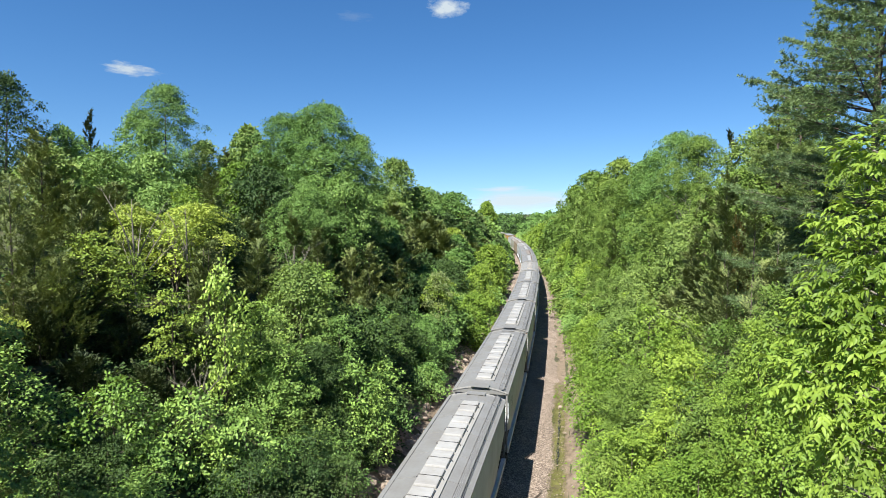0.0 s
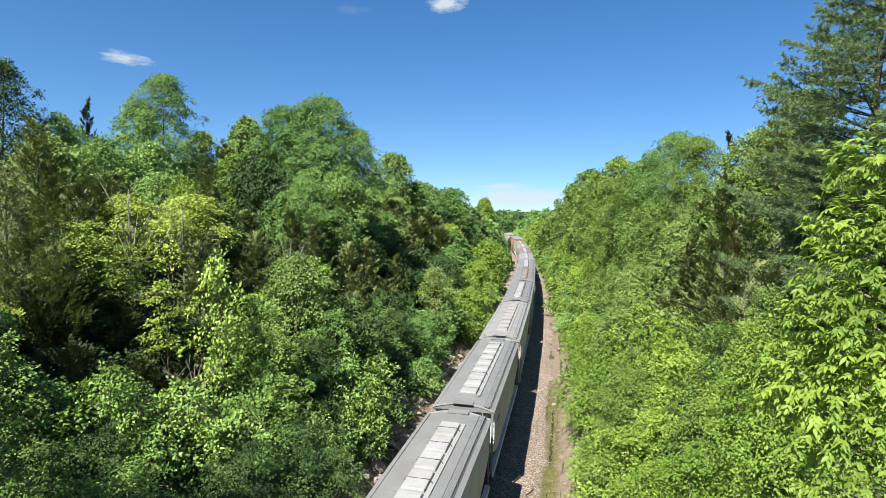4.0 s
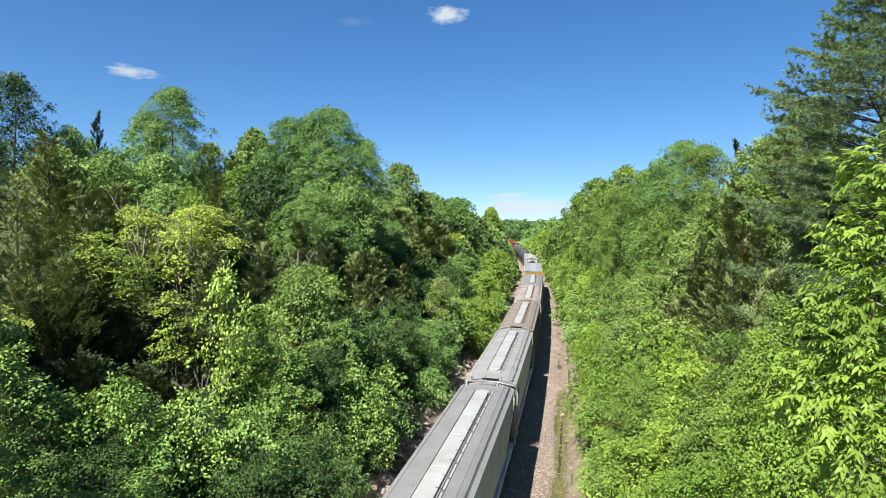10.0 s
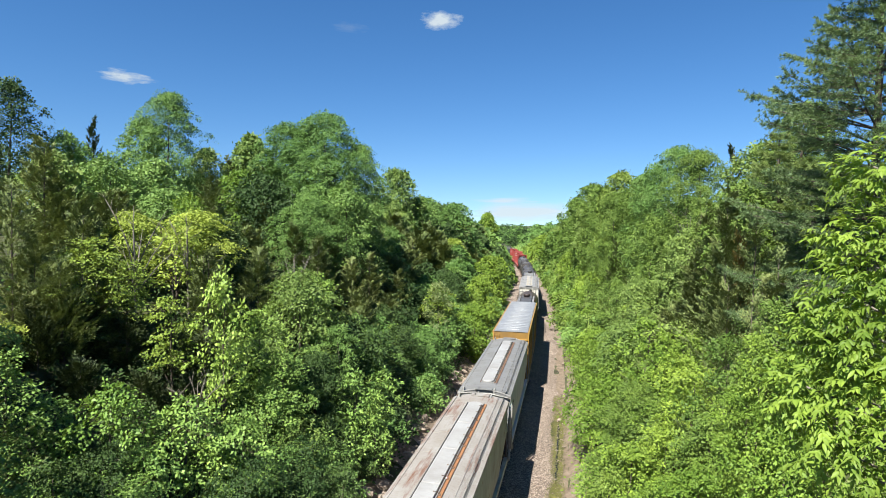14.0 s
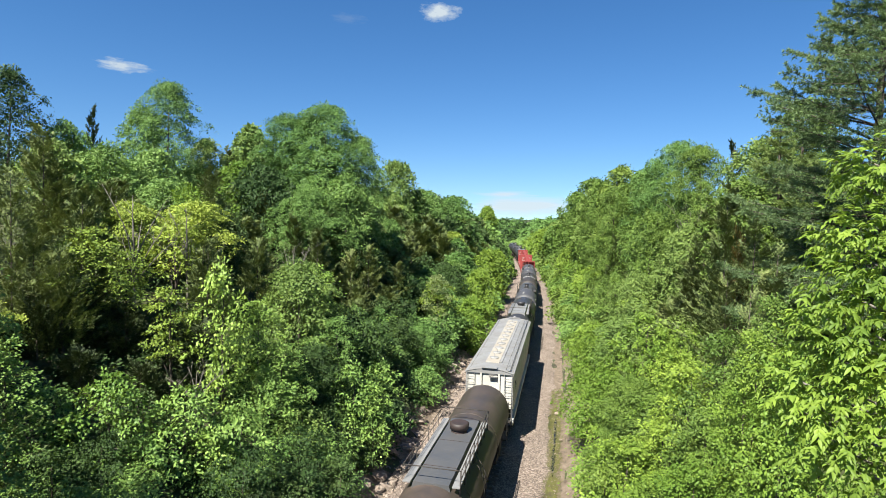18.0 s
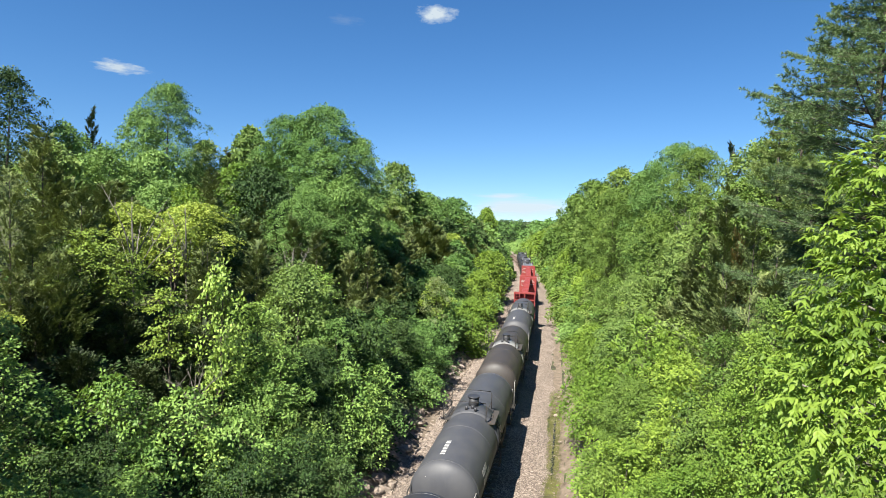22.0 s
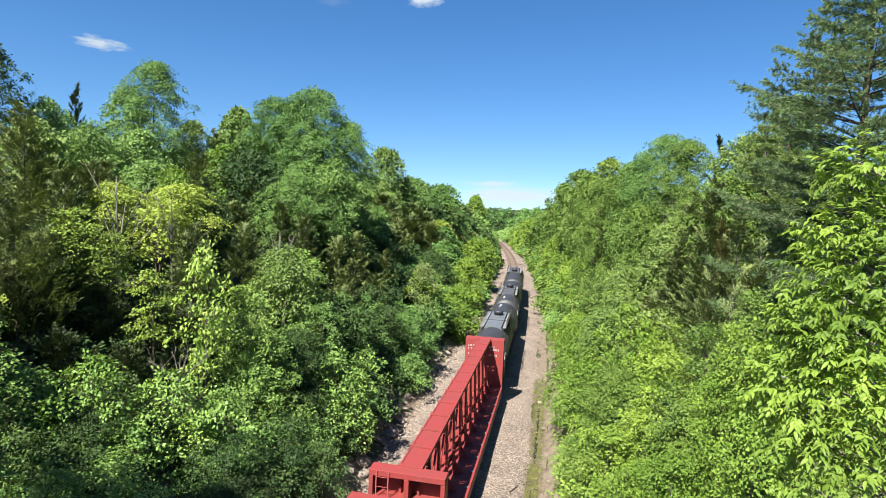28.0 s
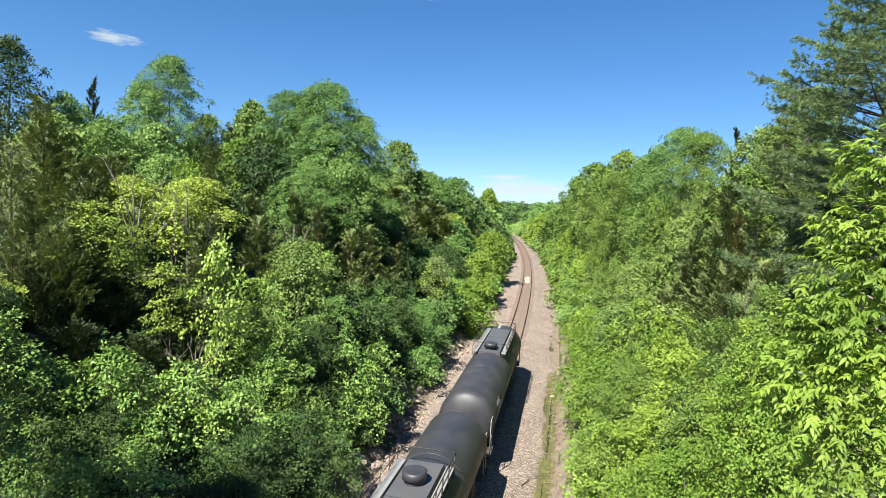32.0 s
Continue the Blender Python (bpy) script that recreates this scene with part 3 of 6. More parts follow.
def ash_tree(x, y, height, clusters, seed, label, leaflet=0.069):
    """A slender tree whose compound leaves hang in fans; clusters give the boughs' ends: x, y, z, radius, leaves."""
    n, s = beside(x, y)
    z = float(ground(n, s))
    rnd = random.Random(seed)
    rng = np.random.default_rng(seed)
    ob = thing("ash_tree", label, "tree", m=pose(x, y, z - 0.1))
    org = Vector((x, y, z - 0.1))
    part("trunk", trunk_bmesh(seed, height, 0.11, 0.02), PALE_BARK, ob)
    base, along, nrm, lens = [], [], [], []
    for cx, cy, cz, r, count in clusters:
        c = Vector((cx, cy, cz)) - org
        root = Vector((0, 0, max(1.0, min(height - 0.4, c.z - 1.3))))
        bough = bmesh.new()
        rod(bough, [root, root.lerp(c, 0.5) + Vector((0, 0, 0.25)), c], [0.035, 0.022, 0.008], 6)
        part("bough", bough, PALE_BARK, ob)
        for k in range(int(count * 6.0)):
            u = Vector((rnd.gauss(0, 1), rnd.gauss(0, 1), rnd.gauss(0.25, 0.8))).normalized()
            p = c + u * (r * rnd.uniform(0.35, 1.0))
            out = (u + Vector((rnd.uniform(-.7, .7), rnd.uniform(-.7, .7), rnd.uniform(-0.7, 0.3)))).normalized()
            sd = out.cross(Vector((0, 0, 1))).normalized()
            L = leaflet * rnd.uniform(0.6, 1.3)
            for j in range(7):
                q = (j // 2 + 1) / 4
                pos = p + out * (L * 1.9 * q) + Vector((0, 0, -L * 0.55 * q * q))
                if j == 6:
                    dr = out
                else:
                    dr = out * 0.75 + sd * (1 if j % 2 else -1) * 0.8
                base.append(pos)
                along.append((dr + Vector((rnd.uniform(-.3, .3), rnd.uniform(-.3, .3), rnd.uniform(-1.0, -0.1)))).normalized())
                nrm.append((Vector((0, 0, 0.8)) + u * 0.4 + Vector((rnd.uniform(-.6, .6), rnd.uniform(-.6, .6), 0))).normalized())
                lens.append(L * rnd.uniform(0.8, 1.15))
    lens = np.array(lens)
    me = blade_mesh("leaves", np.array(base), np.array(along), np.array(nrm), lens, lens * rng.uniform(0.36, 0.52, len(lens)), LEAF["ash"])
    c = new("leaves", me)
    c.parent = ob
    return ob


def bare_tree(x, y, height, seed, label):
    """A dead tree: grey trunk and forking bare limbs."""
    n, s = beside(x, y)
    rnd = random.Random(seed)
    ob = thing("dead_tree", label, "tree", "dead trees", pose(x, y, float(ground(n, s)) - 0.1))
    limbs = [(rnd.gauss(0, 1) * height * 0.12, rnd.gauss(0, 1) * height * 0.12, height * rnd.uniform(0.6, 1.02)) for _ in range(9)]
    part("trunk", trunk_bmesh(seed, height * 0.95, 0.07, 0.05), PALE_BARK, ob)
    for c in limbs:
        bm = bmesh.new()
        p0 = Vector((0, 0, c[2] * 0.62))
        p1 = p0.lerp(Vector(c), 0.55) + Vector((0, 0, 0.15))
        rod(bm, [p0, p1, Vector(c)], [0.035, 0.024, 0.008], 5)
        for k in range(5):
            q = p1.lerp(Vector(c), rnd.random())
            rod(bm, [q, q + Vector((rnd.gauss(0, 0.3), rnd.gauss(0, 0.3), rnd.uniform(0.2, 0.6)))], [0.014, 0.005], 4)
        part("limb", bm, PALE_BARK, ob)
    return ob


# ---- the woods: trees that can be told apart, then the rest of both banks ----
plant("broad", "dark", -34.8, 45.0, 12.0, 2.6, "near")
plant("cedar", "cedar", -21.4, 30.0, 8.7, 3.2, "near")
plant("cedar", "cedar", -18.6, 24.0, 7.7, 2.6, "near")
plant("cedar", "spruce_and_shade", -37.5, 60.0, 11.4, 1.5, "near")
plant("broad", "maple", -32.3, 48.0, 8.2, 2.6, "near")
plant("broad", "maple", -26.7, 45.0, 7.4, 2.6, "near")
plant("broad", "bright", -19.0, 52.0, 6.7, 2.2, "mid")
plant("broad", "maple", -27.0, 55.0, 14.6, 3.3, "near")
plant("broad", "maple", -30.1, 56.0, 11.8, 2.6, "near")
plant("broad", "grey", -26.2, 62.0, 9.5, 2.2, "mid")
plant("cedar", "spruce_and_shade", -26.3, 68.0, 9.5, 1.6, "near")
plant("broad", "grey", -26.9, 78.0, 12.6, 2.6, "mid")
plant("broad", "maple", -11.9, 56.0, 15.2, 4.2, "near")
plant("broad", "maple", -16.4, 58.0, 12.5, 3.2, "near")
plant("broad", "maple", -8.7, 57.0, 14.3, 3.0, "near")
plant("broad", "maple", -14.2, 57.5, 13.4, 3.2, "near")
plant("broad", "maple", -11.0, 53.5, 11.6, 2.8, "near")
plant("broad", "maple", -11.5, 48.0, 7.4, 3.0, "near")
plant("broad", "maple", -9.1, 52.0, 9.7, 2.8, "near")
plant("broad", "grey", -8.3, 96.0, 12.9, 3.8, "near")
plant("broad", "maple", -3.9, 100.0, 9.4, 3.5, "far")
plant("broad", "maple", 1.8, 112.0, 10.8, 4.0, "far")
plant("broad", "bright", 18.4, 235.0, 16.3, 3.2, "far")
plant("broad", "yellow", -18.5, 33.0, 5.4, 1.9, "near")
plant("broad", "yellow", -15.5, 35.0, 6.1, 2.2, "near")
plant("broad", "maple", -19.9, 40.0, 5.7, 2.4, "mid")
plant("broad", "yellow", -15.3, 27.0, 4.9, 1.5, "near")
plant("broad", "yellow", -12.3, 25.0, 5.7, 1.0, "near")
plant("cedar", "cedar", -18.1, 28.0, 6.7, 2.2, "near")
plant("cedar", "cedar", -17.6, 24.0, 5.0, 2.2, "near")
plant("cedar", "cedar", -16.2, 26.0, 3.9, 1.8, "near")
plant("cedar", "cedar", -12.9, 30.0, 5.8, 1.6, "near")
plant("broad", "lime", -9.9, 25.0, 7.5, 1.0, "near")
plant("broad", "grey", -8.5, 33.0, 6.6, 2.2, "near")
plant("broad", "lime", -8.9, 27.0, 5.8, 1.2, "near")
plant("cedar", "cedar", -15.0, 42.0, 4.4, 2.8, "mid")
plant("cedar", "cedar", -15.8, 50.0, 5.2, 2.4, "mid")
plant("cedar", "cedar", -9.9, 44.0, 5.9, 2.2, "mid")
plant("cedar", "cedar", -7.6, 46.0, 5.5, 2.4, "mid")
plant("cedar", "cedar", -6.6, 50.0, 6.0, 2.2, "near")
plant("cedar", "cedar", -4.4, 54.0, 5.6, 2.0, "near")
plant("cedar", "cedar", -5.7, 60.0, 4.9, 2.6, "mid")
plant("cedar", "cedar", -3.1, 80.0, 5.3, 2.8, "mid")
plant("cedar", "cedar", -7.2, 85.0, 6.2, 2.6, "mid")
plant("cedar", "cedar", -0.4, 95.0, 2.6, 2.6, "mid")
plant("cedar", "cedar", 6.0, 130.0, 6.8, 3.0, "far")
plant("broad", "yellow", -0.5, 56.0, 6.6, 1.5, "mid")
plant("broad", "bright", 8.1, 95.0, 8.0, 3.2, "mid")
plant("broad", "bright", 5.0, 75.0, 6.5, 2.2, "mid")
plant("bush", "bright", 3.4, 60.0, 6.0, 2.2, "mid")
plant("broad", "lime", -12.0, 20.0, 3.5, 1.5, "near")
plant("broad", "maple", -14.1, 20.0, 2.3, 1.1, "near")
plant("bush", "maple", -12.8, 17.0, 1.5, 1.2, "near")
plant("bush", "cool", -10.2, 18.0, 2.6, 1.6, "near")
plant("broad", "cool", -10.2, 22.0, 3.5, 1.7, "near")
plant("broad", "dark", -6.3, 38.0, 3.9, 2.8, "near")
plant("broad", "cool", -4.7, 30.0, 5.1, 1.1, "near")
plant("broad", "dark", -6.9, 30.0, 4.1, 2.0, "near")
plant("broad", "cool", -8.4, 27.0, 3.1, 2.0, "near")
plant("bush", "grey", -6.8, 27.0, 2.6, 1.6, "near")
plant("broad", "cool", -14.3, 18.0, 4.7, 1.1, "near")
plant("broad", "cool", -8.4, 23.0, 3.5, 1.6, "near")
plant("broad", "cool", -3.6, 30.0, 5.1, 0.9, "near")
# Dark leaves on these four stand in for shade low on the bank.
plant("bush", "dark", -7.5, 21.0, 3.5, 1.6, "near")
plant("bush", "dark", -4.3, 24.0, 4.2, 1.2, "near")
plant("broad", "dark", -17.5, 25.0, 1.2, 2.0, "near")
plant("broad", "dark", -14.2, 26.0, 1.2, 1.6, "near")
plant("broad", "maple", -1.6, 46.0, 4.0, 2.0, "mid")
plant("broad", "maple", 0.3, 56.0, 4.6, 2.2, "mid")
plant("broad", "dark", -3.8, 44.0, 3.6, 2.2, "mid")
plant("cedar", "cedar", -17.8, 23.0, 3.8, 1.6, "near")
plant("cedar", "cedar", -16.4, 24.0, 3.3, 1.8, "near")
plant("broad", "bright", -17.3, 38.0, 6.7, 1.6, "near")
plant("bush", "cool", -13.4, 17.0, 2.9, 1.2, "near")
plant("bush", "dark", -12.0, 17.0, 3.1, 1.0, "near")
plant("broad", "lime", -8.4, 36.0, 5.9, 1.5, "near")
plant("broad", "maple", -6.0, 32.0, 5.6, 1.3, "near")
plant("bush", "cool", -7.8, 27.0, 4.9, 1.2, "near")
# Low spruce fill: its dark colour stands in for deep shade in this hollow.
plant("cedar", "spruce_and_shade", -16.2, 25.0, 2.6, 1.7, "near")
plant("cedar", "spruce_and_shade", -14.8, 26.0, 2.8, 1.7, "near")
plant("cedar", "spruce_and_shade", -13.4, 27.0, 2.9, 1.7, "near")
plant("cedar", "spruce_and_shade", -12.0, 28.0, 2.8, 1.6, "near")
plant("cedar", "spruce_and_shade", -16.8, 23.0, 2.3, 1.6, "near")
plant("cedar", "spruce_and_shade", -10.5, 29.0, 2.5, 1.4, "near")
plant("cedar", "spruce_and_shade", -13.2, 24.3, 1.9, 1.5, "near")
plant("cedar", "spruce_and_shade", -14.9, 22.8, 1.7, 1.5, "near")
plant("cedar", "spruce_and_shade", -11.6, 25.6, 2.0, 1.4, "near")
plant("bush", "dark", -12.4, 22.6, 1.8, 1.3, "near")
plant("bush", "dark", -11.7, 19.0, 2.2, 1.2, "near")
plant("bush", "cool", -10.8, 20.0, 2.2, 1.1, "near")
# Dark leaf here takes the place of cast shade beside the train.
plant("bush", "dark", -5.6, 23.0, 3.4, 0.9, "near")
plant("bush", "lime", -9.2, 22.0, 2.7, 0.9, "near")
plant("broad", "lime", -3.9, 45.0, 3.2, 1.2, "near")
plant("cedar", "cedar", 17.1, 38.0, 6.7, 1.8, "near")
plant("cedar", "cedar", 13.3, 26.0, 7.9, 1.5, "near")
plant("cedar", "cedar", 12.6, 22.0, 7.6, 1.4, "near")
plant("cedar", "cedar", 15.6, 36.0, 5.2, 1.4, "near")
plant("bush", "bright", 9.7, 17.0, 7.5, 1.2, "near")
plant("bush", "bright", 9.5, 15.0, 7.2, 1.1, "near")
plant("bush", "fresh", 10.8, 18.0, 7.9, 1.4, "near")
plant("bush", "bright", 9.4, 17.0, 6.0, 1.2, "near")
plant("bush", "bright", 8.7, 14.0, 6.1, 1.0, "near")
plant("cedar", "spruce_and_shade", 25.6, 50.0, 12.6, 1.7, "near")
plant("broad", "maple", 23.3, 56.0, 14.5, 3.2, "near")
plant("broad", "fresh", 23.7, 52.0, 13.5, 3.0, "near")
plant("broad", "maple", 23.3, 62.0, 14.7, 2.6, "near")
plant("broad", "fresh", 25.3, 80.0, 16.1, 3.0, "near")
plant("broad", "fresh", 24.6, 70.0, 14.1, 2.6, "near")
plant("broad", "fresh", 28.0, 105.0, 16.5, 4.0, "mid")
plant("broad", "fresh", 21.2, 70.0, 14.6, 3.0, "near")
plant("broad", "grey", 20.6, 37.0, 10.9, 2.6, "near")
plant("broad", "fresh", 24.6, 38.5, 12.4, 3.0, "near")
plant("broad", "fresh", 17.8, 33.0, 9.4, 2.2, "near")
plant("cedar", "cedar", 15.2, 30.0, 10.5, 2.2, "near")
plant("cedar", "cedar", 14.5, 26.0, 9.4, 2.2, "near")
plant("cedar", "cedar", 13.2, 22.0, 8.0, 1.8, "near")
plant("cedar", "cedar", 16.9, 36.0, 9.3, 2.2, "near")
plant("cedar", "rust", 14.3, 27.0, 8.7, 0.9, "near")
plant("broad", "fresh", 26.2, 92.0, 15.2, 3.4, "near")
plant("broad", "fresh", 22.6, 64.0, 14.2, 2.8, "near")
plant("broad", "grey", 26.9, 98.0, 14.6, 3.2, "near")
plant("broad", "grey", 18.5, 42.0, 6.8, 2.4, "near")
plant("broad", "fresh", 20.3, 55.0, 9.5, 2.8, "near")
plant("cedar", "cedar", 20.4, 66.0, 8.8, 2.4, "near")
plant("cedar", "cedar", 17.6, 44.0, 5.2, 1.8, "near")
plant("broad", "bright", 12.7, 34.0, 5.4, 1.8, "near")
plant("broad", "fresh", 16.1, 52.0, 5.9, 2.2, "near")
plant("broad", "grey", 14.7, 42.0, 6.7, 2.0, "near")
plant("bush", "bright", 13.0, 46.0, 4.2, 2.2, "near")
plant("bush", "bright", 10.0, 34.0, 4.1, 2.2, "near")
plant("bush", "fresh", 9.9, 28.0, 4.8, 2.0, "near")
plant("bush", "bright", 11.0, 24.0, 4.8, 1.8, "near")
plant("bush", "fresh", 9.8, 20.0, 4.7, 1.6, "near")
plant("bush", "bright", 7.6, 22.0, 4.6, 1.8, "near")
plant("bush", "bright", 8.0, 17.0, 4.3, 1.5, "near")
plant("bush", "fresh", 6.8, 22.0, 4.2, 1.3, "near")
plant("bush", "bright", 9.0, 22.0, 4.5, 1.5, "near")
plant("cedar", "cedar", 11.1, 20.0, 8.4, 1.4, "near")
plant("bush", "fresh", 10.8, 21.0, 6.9, 1.4, "near")
plant("broad", "fresh", 28.0, 118.0, 16.6, 3.6, "mid")
plant("broad", "bright", 26.2, 110.0, 6.2, 3.0, "far")
plant("broad", "fresh", 31.2, 150.0, 10.1, 4.0, "far")
plant("broad", "bright", 33.8, 190.0, 8.4, 4.0, "far")


def fill_bank(side, seed):
    rng = random.Random(seed)
    for band, (n0, n1, step, mixk) in enumerate(((5.6, 8.0, 2.0, "edge"), (8.5, 13, 2.7, "low"), (13.5, 20, 3.4, "mid"), (20.5, 33, 4.6, "top"), (34, 55, 7.5, "top"))):
        s = 12.0 if side < 0 else 14.0
        while s < 250:
            near = 1.0 + max(0, s - 45) / 110
            n = side * rng.uniform(n0, n1)
            ss = s + rng.uniform(-1, 1)
            s += step * near * (0.55 if band < 2 else 0.62)
            x, y = spot(n, ss)
            d = math.hypot(x, y)
            if side > 0 and band == 0 and ss < 62:
                n, x, y = n + 1.0, *spot(n + 1.0, ss)
            if side < 0 and x < -9.5 and y < 14.5 and band > 0:
                continue
            if d < 13 or (side > 0 and n - 1.5 < 5.5 + 2.6 and d < 16):
                continue
            if side < 0 and -16.5 < x < -8.5 and 18.5 < y < 27:
                continue
            size = "near" if d < 30 else "mid" if d < 75 and band < 4 else "far"
            # Left-bank leaves are picked darker, their colour standing in for shade between clumps.
            warm = side > 0
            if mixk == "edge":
                leaf = rng.choice((("bright", "bright", "fresh", "fresh") if s < 60 else ("bright", "fresh", "maple", "grey")) if warm else ("dark", "maple", "dark", "spruce_and_shade" if s < 40 else "maple"))
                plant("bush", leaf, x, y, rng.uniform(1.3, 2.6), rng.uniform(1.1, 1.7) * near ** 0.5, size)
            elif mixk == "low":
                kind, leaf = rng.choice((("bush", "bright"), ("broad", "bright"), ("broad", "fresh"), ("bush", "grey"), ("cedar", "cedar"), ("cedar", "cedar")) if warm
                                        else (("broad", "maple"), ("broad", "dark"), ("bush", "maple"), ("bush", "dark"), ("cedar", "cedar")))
                plant(kind, leaf, x, y, rng.uniform(2.4, 4.2), rng.uniform(1.4, 2.1) * near ** 0.5, size)
            elif mixk == "mid":
                kind, leaf = rng.choice((("broad", "fresh"), ("broad", "grey"), ("cedar", "cedar"), ("cedar", "cedar"), ("broad", "fresh")) if warm
                                        else (("cedar", "cedar"), ("cedar", "cedar"), ("broad", "dark"), ("cedar", "cedar"), ("broad", "maple"), ("broad", "yellow")))
                plant(kind, leaf, x, y, rng.uniform(4.0, 6.5), rng.uniform(1.7, 2.6) * near ** 0.5, size)
            else:
                kind, leaf = ("cedar", "cedar") if side < 0 and x < -17 and y < 38 else rng.choice((("broad", "maple"), ("broad", "dark"), ("cedar", "cedar"), ("broad", "grey"), ("cedar", "cedar")))
                plant(kind, leaf, x, y, rng.uniform(5.0, 7.5), rng.uniform(2.2, 3.4) * near ** 0.5, size)


fill_bank(-1, 21)
fill_bank(1, 22)


def undergrowth(name, side, n0, n1, s0, s1, clumps, leaf, length, seed, label):
    """Low leafy cover that nobody could count."""
    rng = np.random.default_rng(seed)
    n, s = side * rng.uniform(n0, n1, clumps), rng.uniform(s0, s1, clumps)
    x, y = spot(n, s)
    lump = 0.5 + 0.5 * np.sin(n * 1.3 + s * 0.9) * np.sin(s * 0.7 - n)
    z = ground(n, s) + 0.1 + rng.uniform(0, 0.9, clumps) * lump
    out = np.tile(np.array([[-side * 0.35, -0.25, 0.3]]), (clumps, 1))
    v = sprays(rng, np.stack([x, y, z], 1), out, 9, rng.uniform(0.35, 0.8, clumps), length, 0.6)
    tagged(new(name, leaves_mesh(name, v, LEAF[leaf])), label, "undergrowth", kind="stuff")


# Dark leaf puts the shade of the left bank into the undergrowth's colour.
undergrowth("undergrowth", -1, 5.3, 20, 10, 70, 4200, "dark", 0.22, 31, "undergrowth in dark green that stands in for the shade of its bank")
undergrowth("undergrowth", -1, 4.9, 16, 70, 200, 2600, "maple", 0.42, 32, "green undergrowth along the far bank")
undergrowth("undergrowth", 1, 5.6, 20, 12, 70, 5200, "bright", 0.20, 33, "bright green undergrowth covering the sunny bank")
undergrowth("undergrowth", 1, 4.6, 16, 70, 200, 2600, "maple", 0.42, 34, "bright green undergrowth along the far bank")

undergrowth("undergrowth", 1, 4.4, 18, 150, 330, 2600, "maple", 0.75, 35, "green undergrowth along the far bank")
undergrowth("undergrowth", -1, 4.8, 18, 180, 330, 1600, "maple", 0.75, 36, "green undergrowth along the far bank")


def far_woods(name, s0, s1, n0, n1, count, leaf, rise, seed, label):
    rng = np.random.default_rng(seed)
    n, s = rng.uniform(n0, n1, count), rng.uniform(s0, s1, count)
    x, y = spot(n, np.clip(s, -400, 400))
    y = y + np.maximum(s - 400, 0)
    g = np.where(np.abs(n) < 5, -0.5, ground(n, s))
    hgt = np.minimum(rng.uniform(0.55, 1.0, count) * rise, np.maximum(3.5, 14.2 + rng.uniform(-1, 1.2, count) - g))
    per = 26
    u = unit(rng.normal(0, 1, (count, per, 3)) + np.array([0, -0.4, 0.35]))
    rad = np.stack([hgt * 0.34, hgt * 0.34, hgt * 0.5], -1)[:, None]
    c = np.stack([x, y, g + hgt * 0.55], 1)[:, None] + u * rad * rng.uniform(0.7, 1.1, (count, per, 1))
    v = sprays(rng, c.reshape(-1, 3), u.reshape(-1, 3), 7, rng.uniform(0.8, 1.5, count * per), 0.95, 0.7)
    tagged(new(name, leaves_mesh(name, v, LEAF[leaf])), label, "forest", kind="stuff")


far_woods("far_forest", 190, 420, 7, 60, 130, "maple", 9, 41, "green broadleaf forest far along the line")
far_woods("far_forest", 190, 420, -60, -7, 130, "maple", 9, 42, "green broadleaf forest far along the line")
far_woods("far_forest", 300, 560, -30, 30, 150, "dark", 9, 43, "green forest closing the far end of the cutting")
for n, s, h, r in ((-5.2, 214, 3.6, 2.2), (-4.9, 224, 4.2, 2.6), (-4.2, 236, 4.5, 3.0), (-3.0, 250, 5.0, 3.2)):
    plant("bush", "maple", *spot(n, s), h, r, "far")

pine_tree(16.85, 22.0, 18.5, 4.6, 3, "tall blue-green white pine with long open branches")
pine_tree(20.3, 31.0, 8.0, 2.6, 4, "smaller soft green pine behind the tall one", 9, "soft")
pine_tree(20.2, 34.0, 10.9, 3.0, 6, "soft green pine on the crest of the bank", 9, "soft")
pine_tree(22.8, 36.0, 11.0, 3.0, 7, "soft green pine on the crest of the bank", 9, "soft")
pine_tree(17.6, 25.5, 7.0, 2.3, 5, "young bushy pine below the tall one", 9)

UPPER_BOUGHS = [(4.11, 5.60, 14.95, 0.28, 9), (4.25, 5.40, 14.72, 0.40, 14), (4.02, 5.70, 14.74, 0.20, 6), (4.17, 5.20, 14.18, 0.45, 16),
                (3.89, 5.40, 14.21, 0.35, 12), (3.81, 5.60, 14.12, 0.20, 6), (3.89, 5.00, 13.78, 0.50, 18), (3.68, 5.30, 13.70, 0.40, 14),
                (3.60, 5.40, 13.41, 0.28, 9), (4.25, 5.00, 13.58, 0.50, 14), (4.62, 5.50, 14.40, 0.40, 10)]
LOWER_BOUGHS = [(3.51, 5.50, 13.11, 0.25, 8), (3.68, 4.90, 13.34, 0.50, 18), (3.47, 5.10, 13.09, 0.40, 14), (3.24, 5.40, 12.82, 0.28, 9),
                (3.84, 4.70, 13.04, 0.50, 16), (3.54, 4.80, 12.81, 0.50, 16), (3.34, 5.10, 12.61, 0.40, 12), (3.24, 5.30, 12.54, 0.22, 6),
                (3.70, 4.60, 12.49, 0.50, 16), (3.46, 4.80, 12.31, 0.45, 14), (3.41, 5.20, 12.19, 0.25, 7), (3.62, 4.60, 12.05, 0.50, 14),
                (3.45, 4.90, 11.85, 0.35, 9), (3.97, 4.60, 12.78, 0.50, 14)]
boughs = [(x + 0.10, *rest) for x, *rest in UPPER_BOUGHS] + [(x + 0.17, *rest) for x, *rest in LOWER_BOUGHS]
ash_tree(5.3, 5.0, 12.4, boughs, 9, "young ash tree with fresh light green compound leaves")

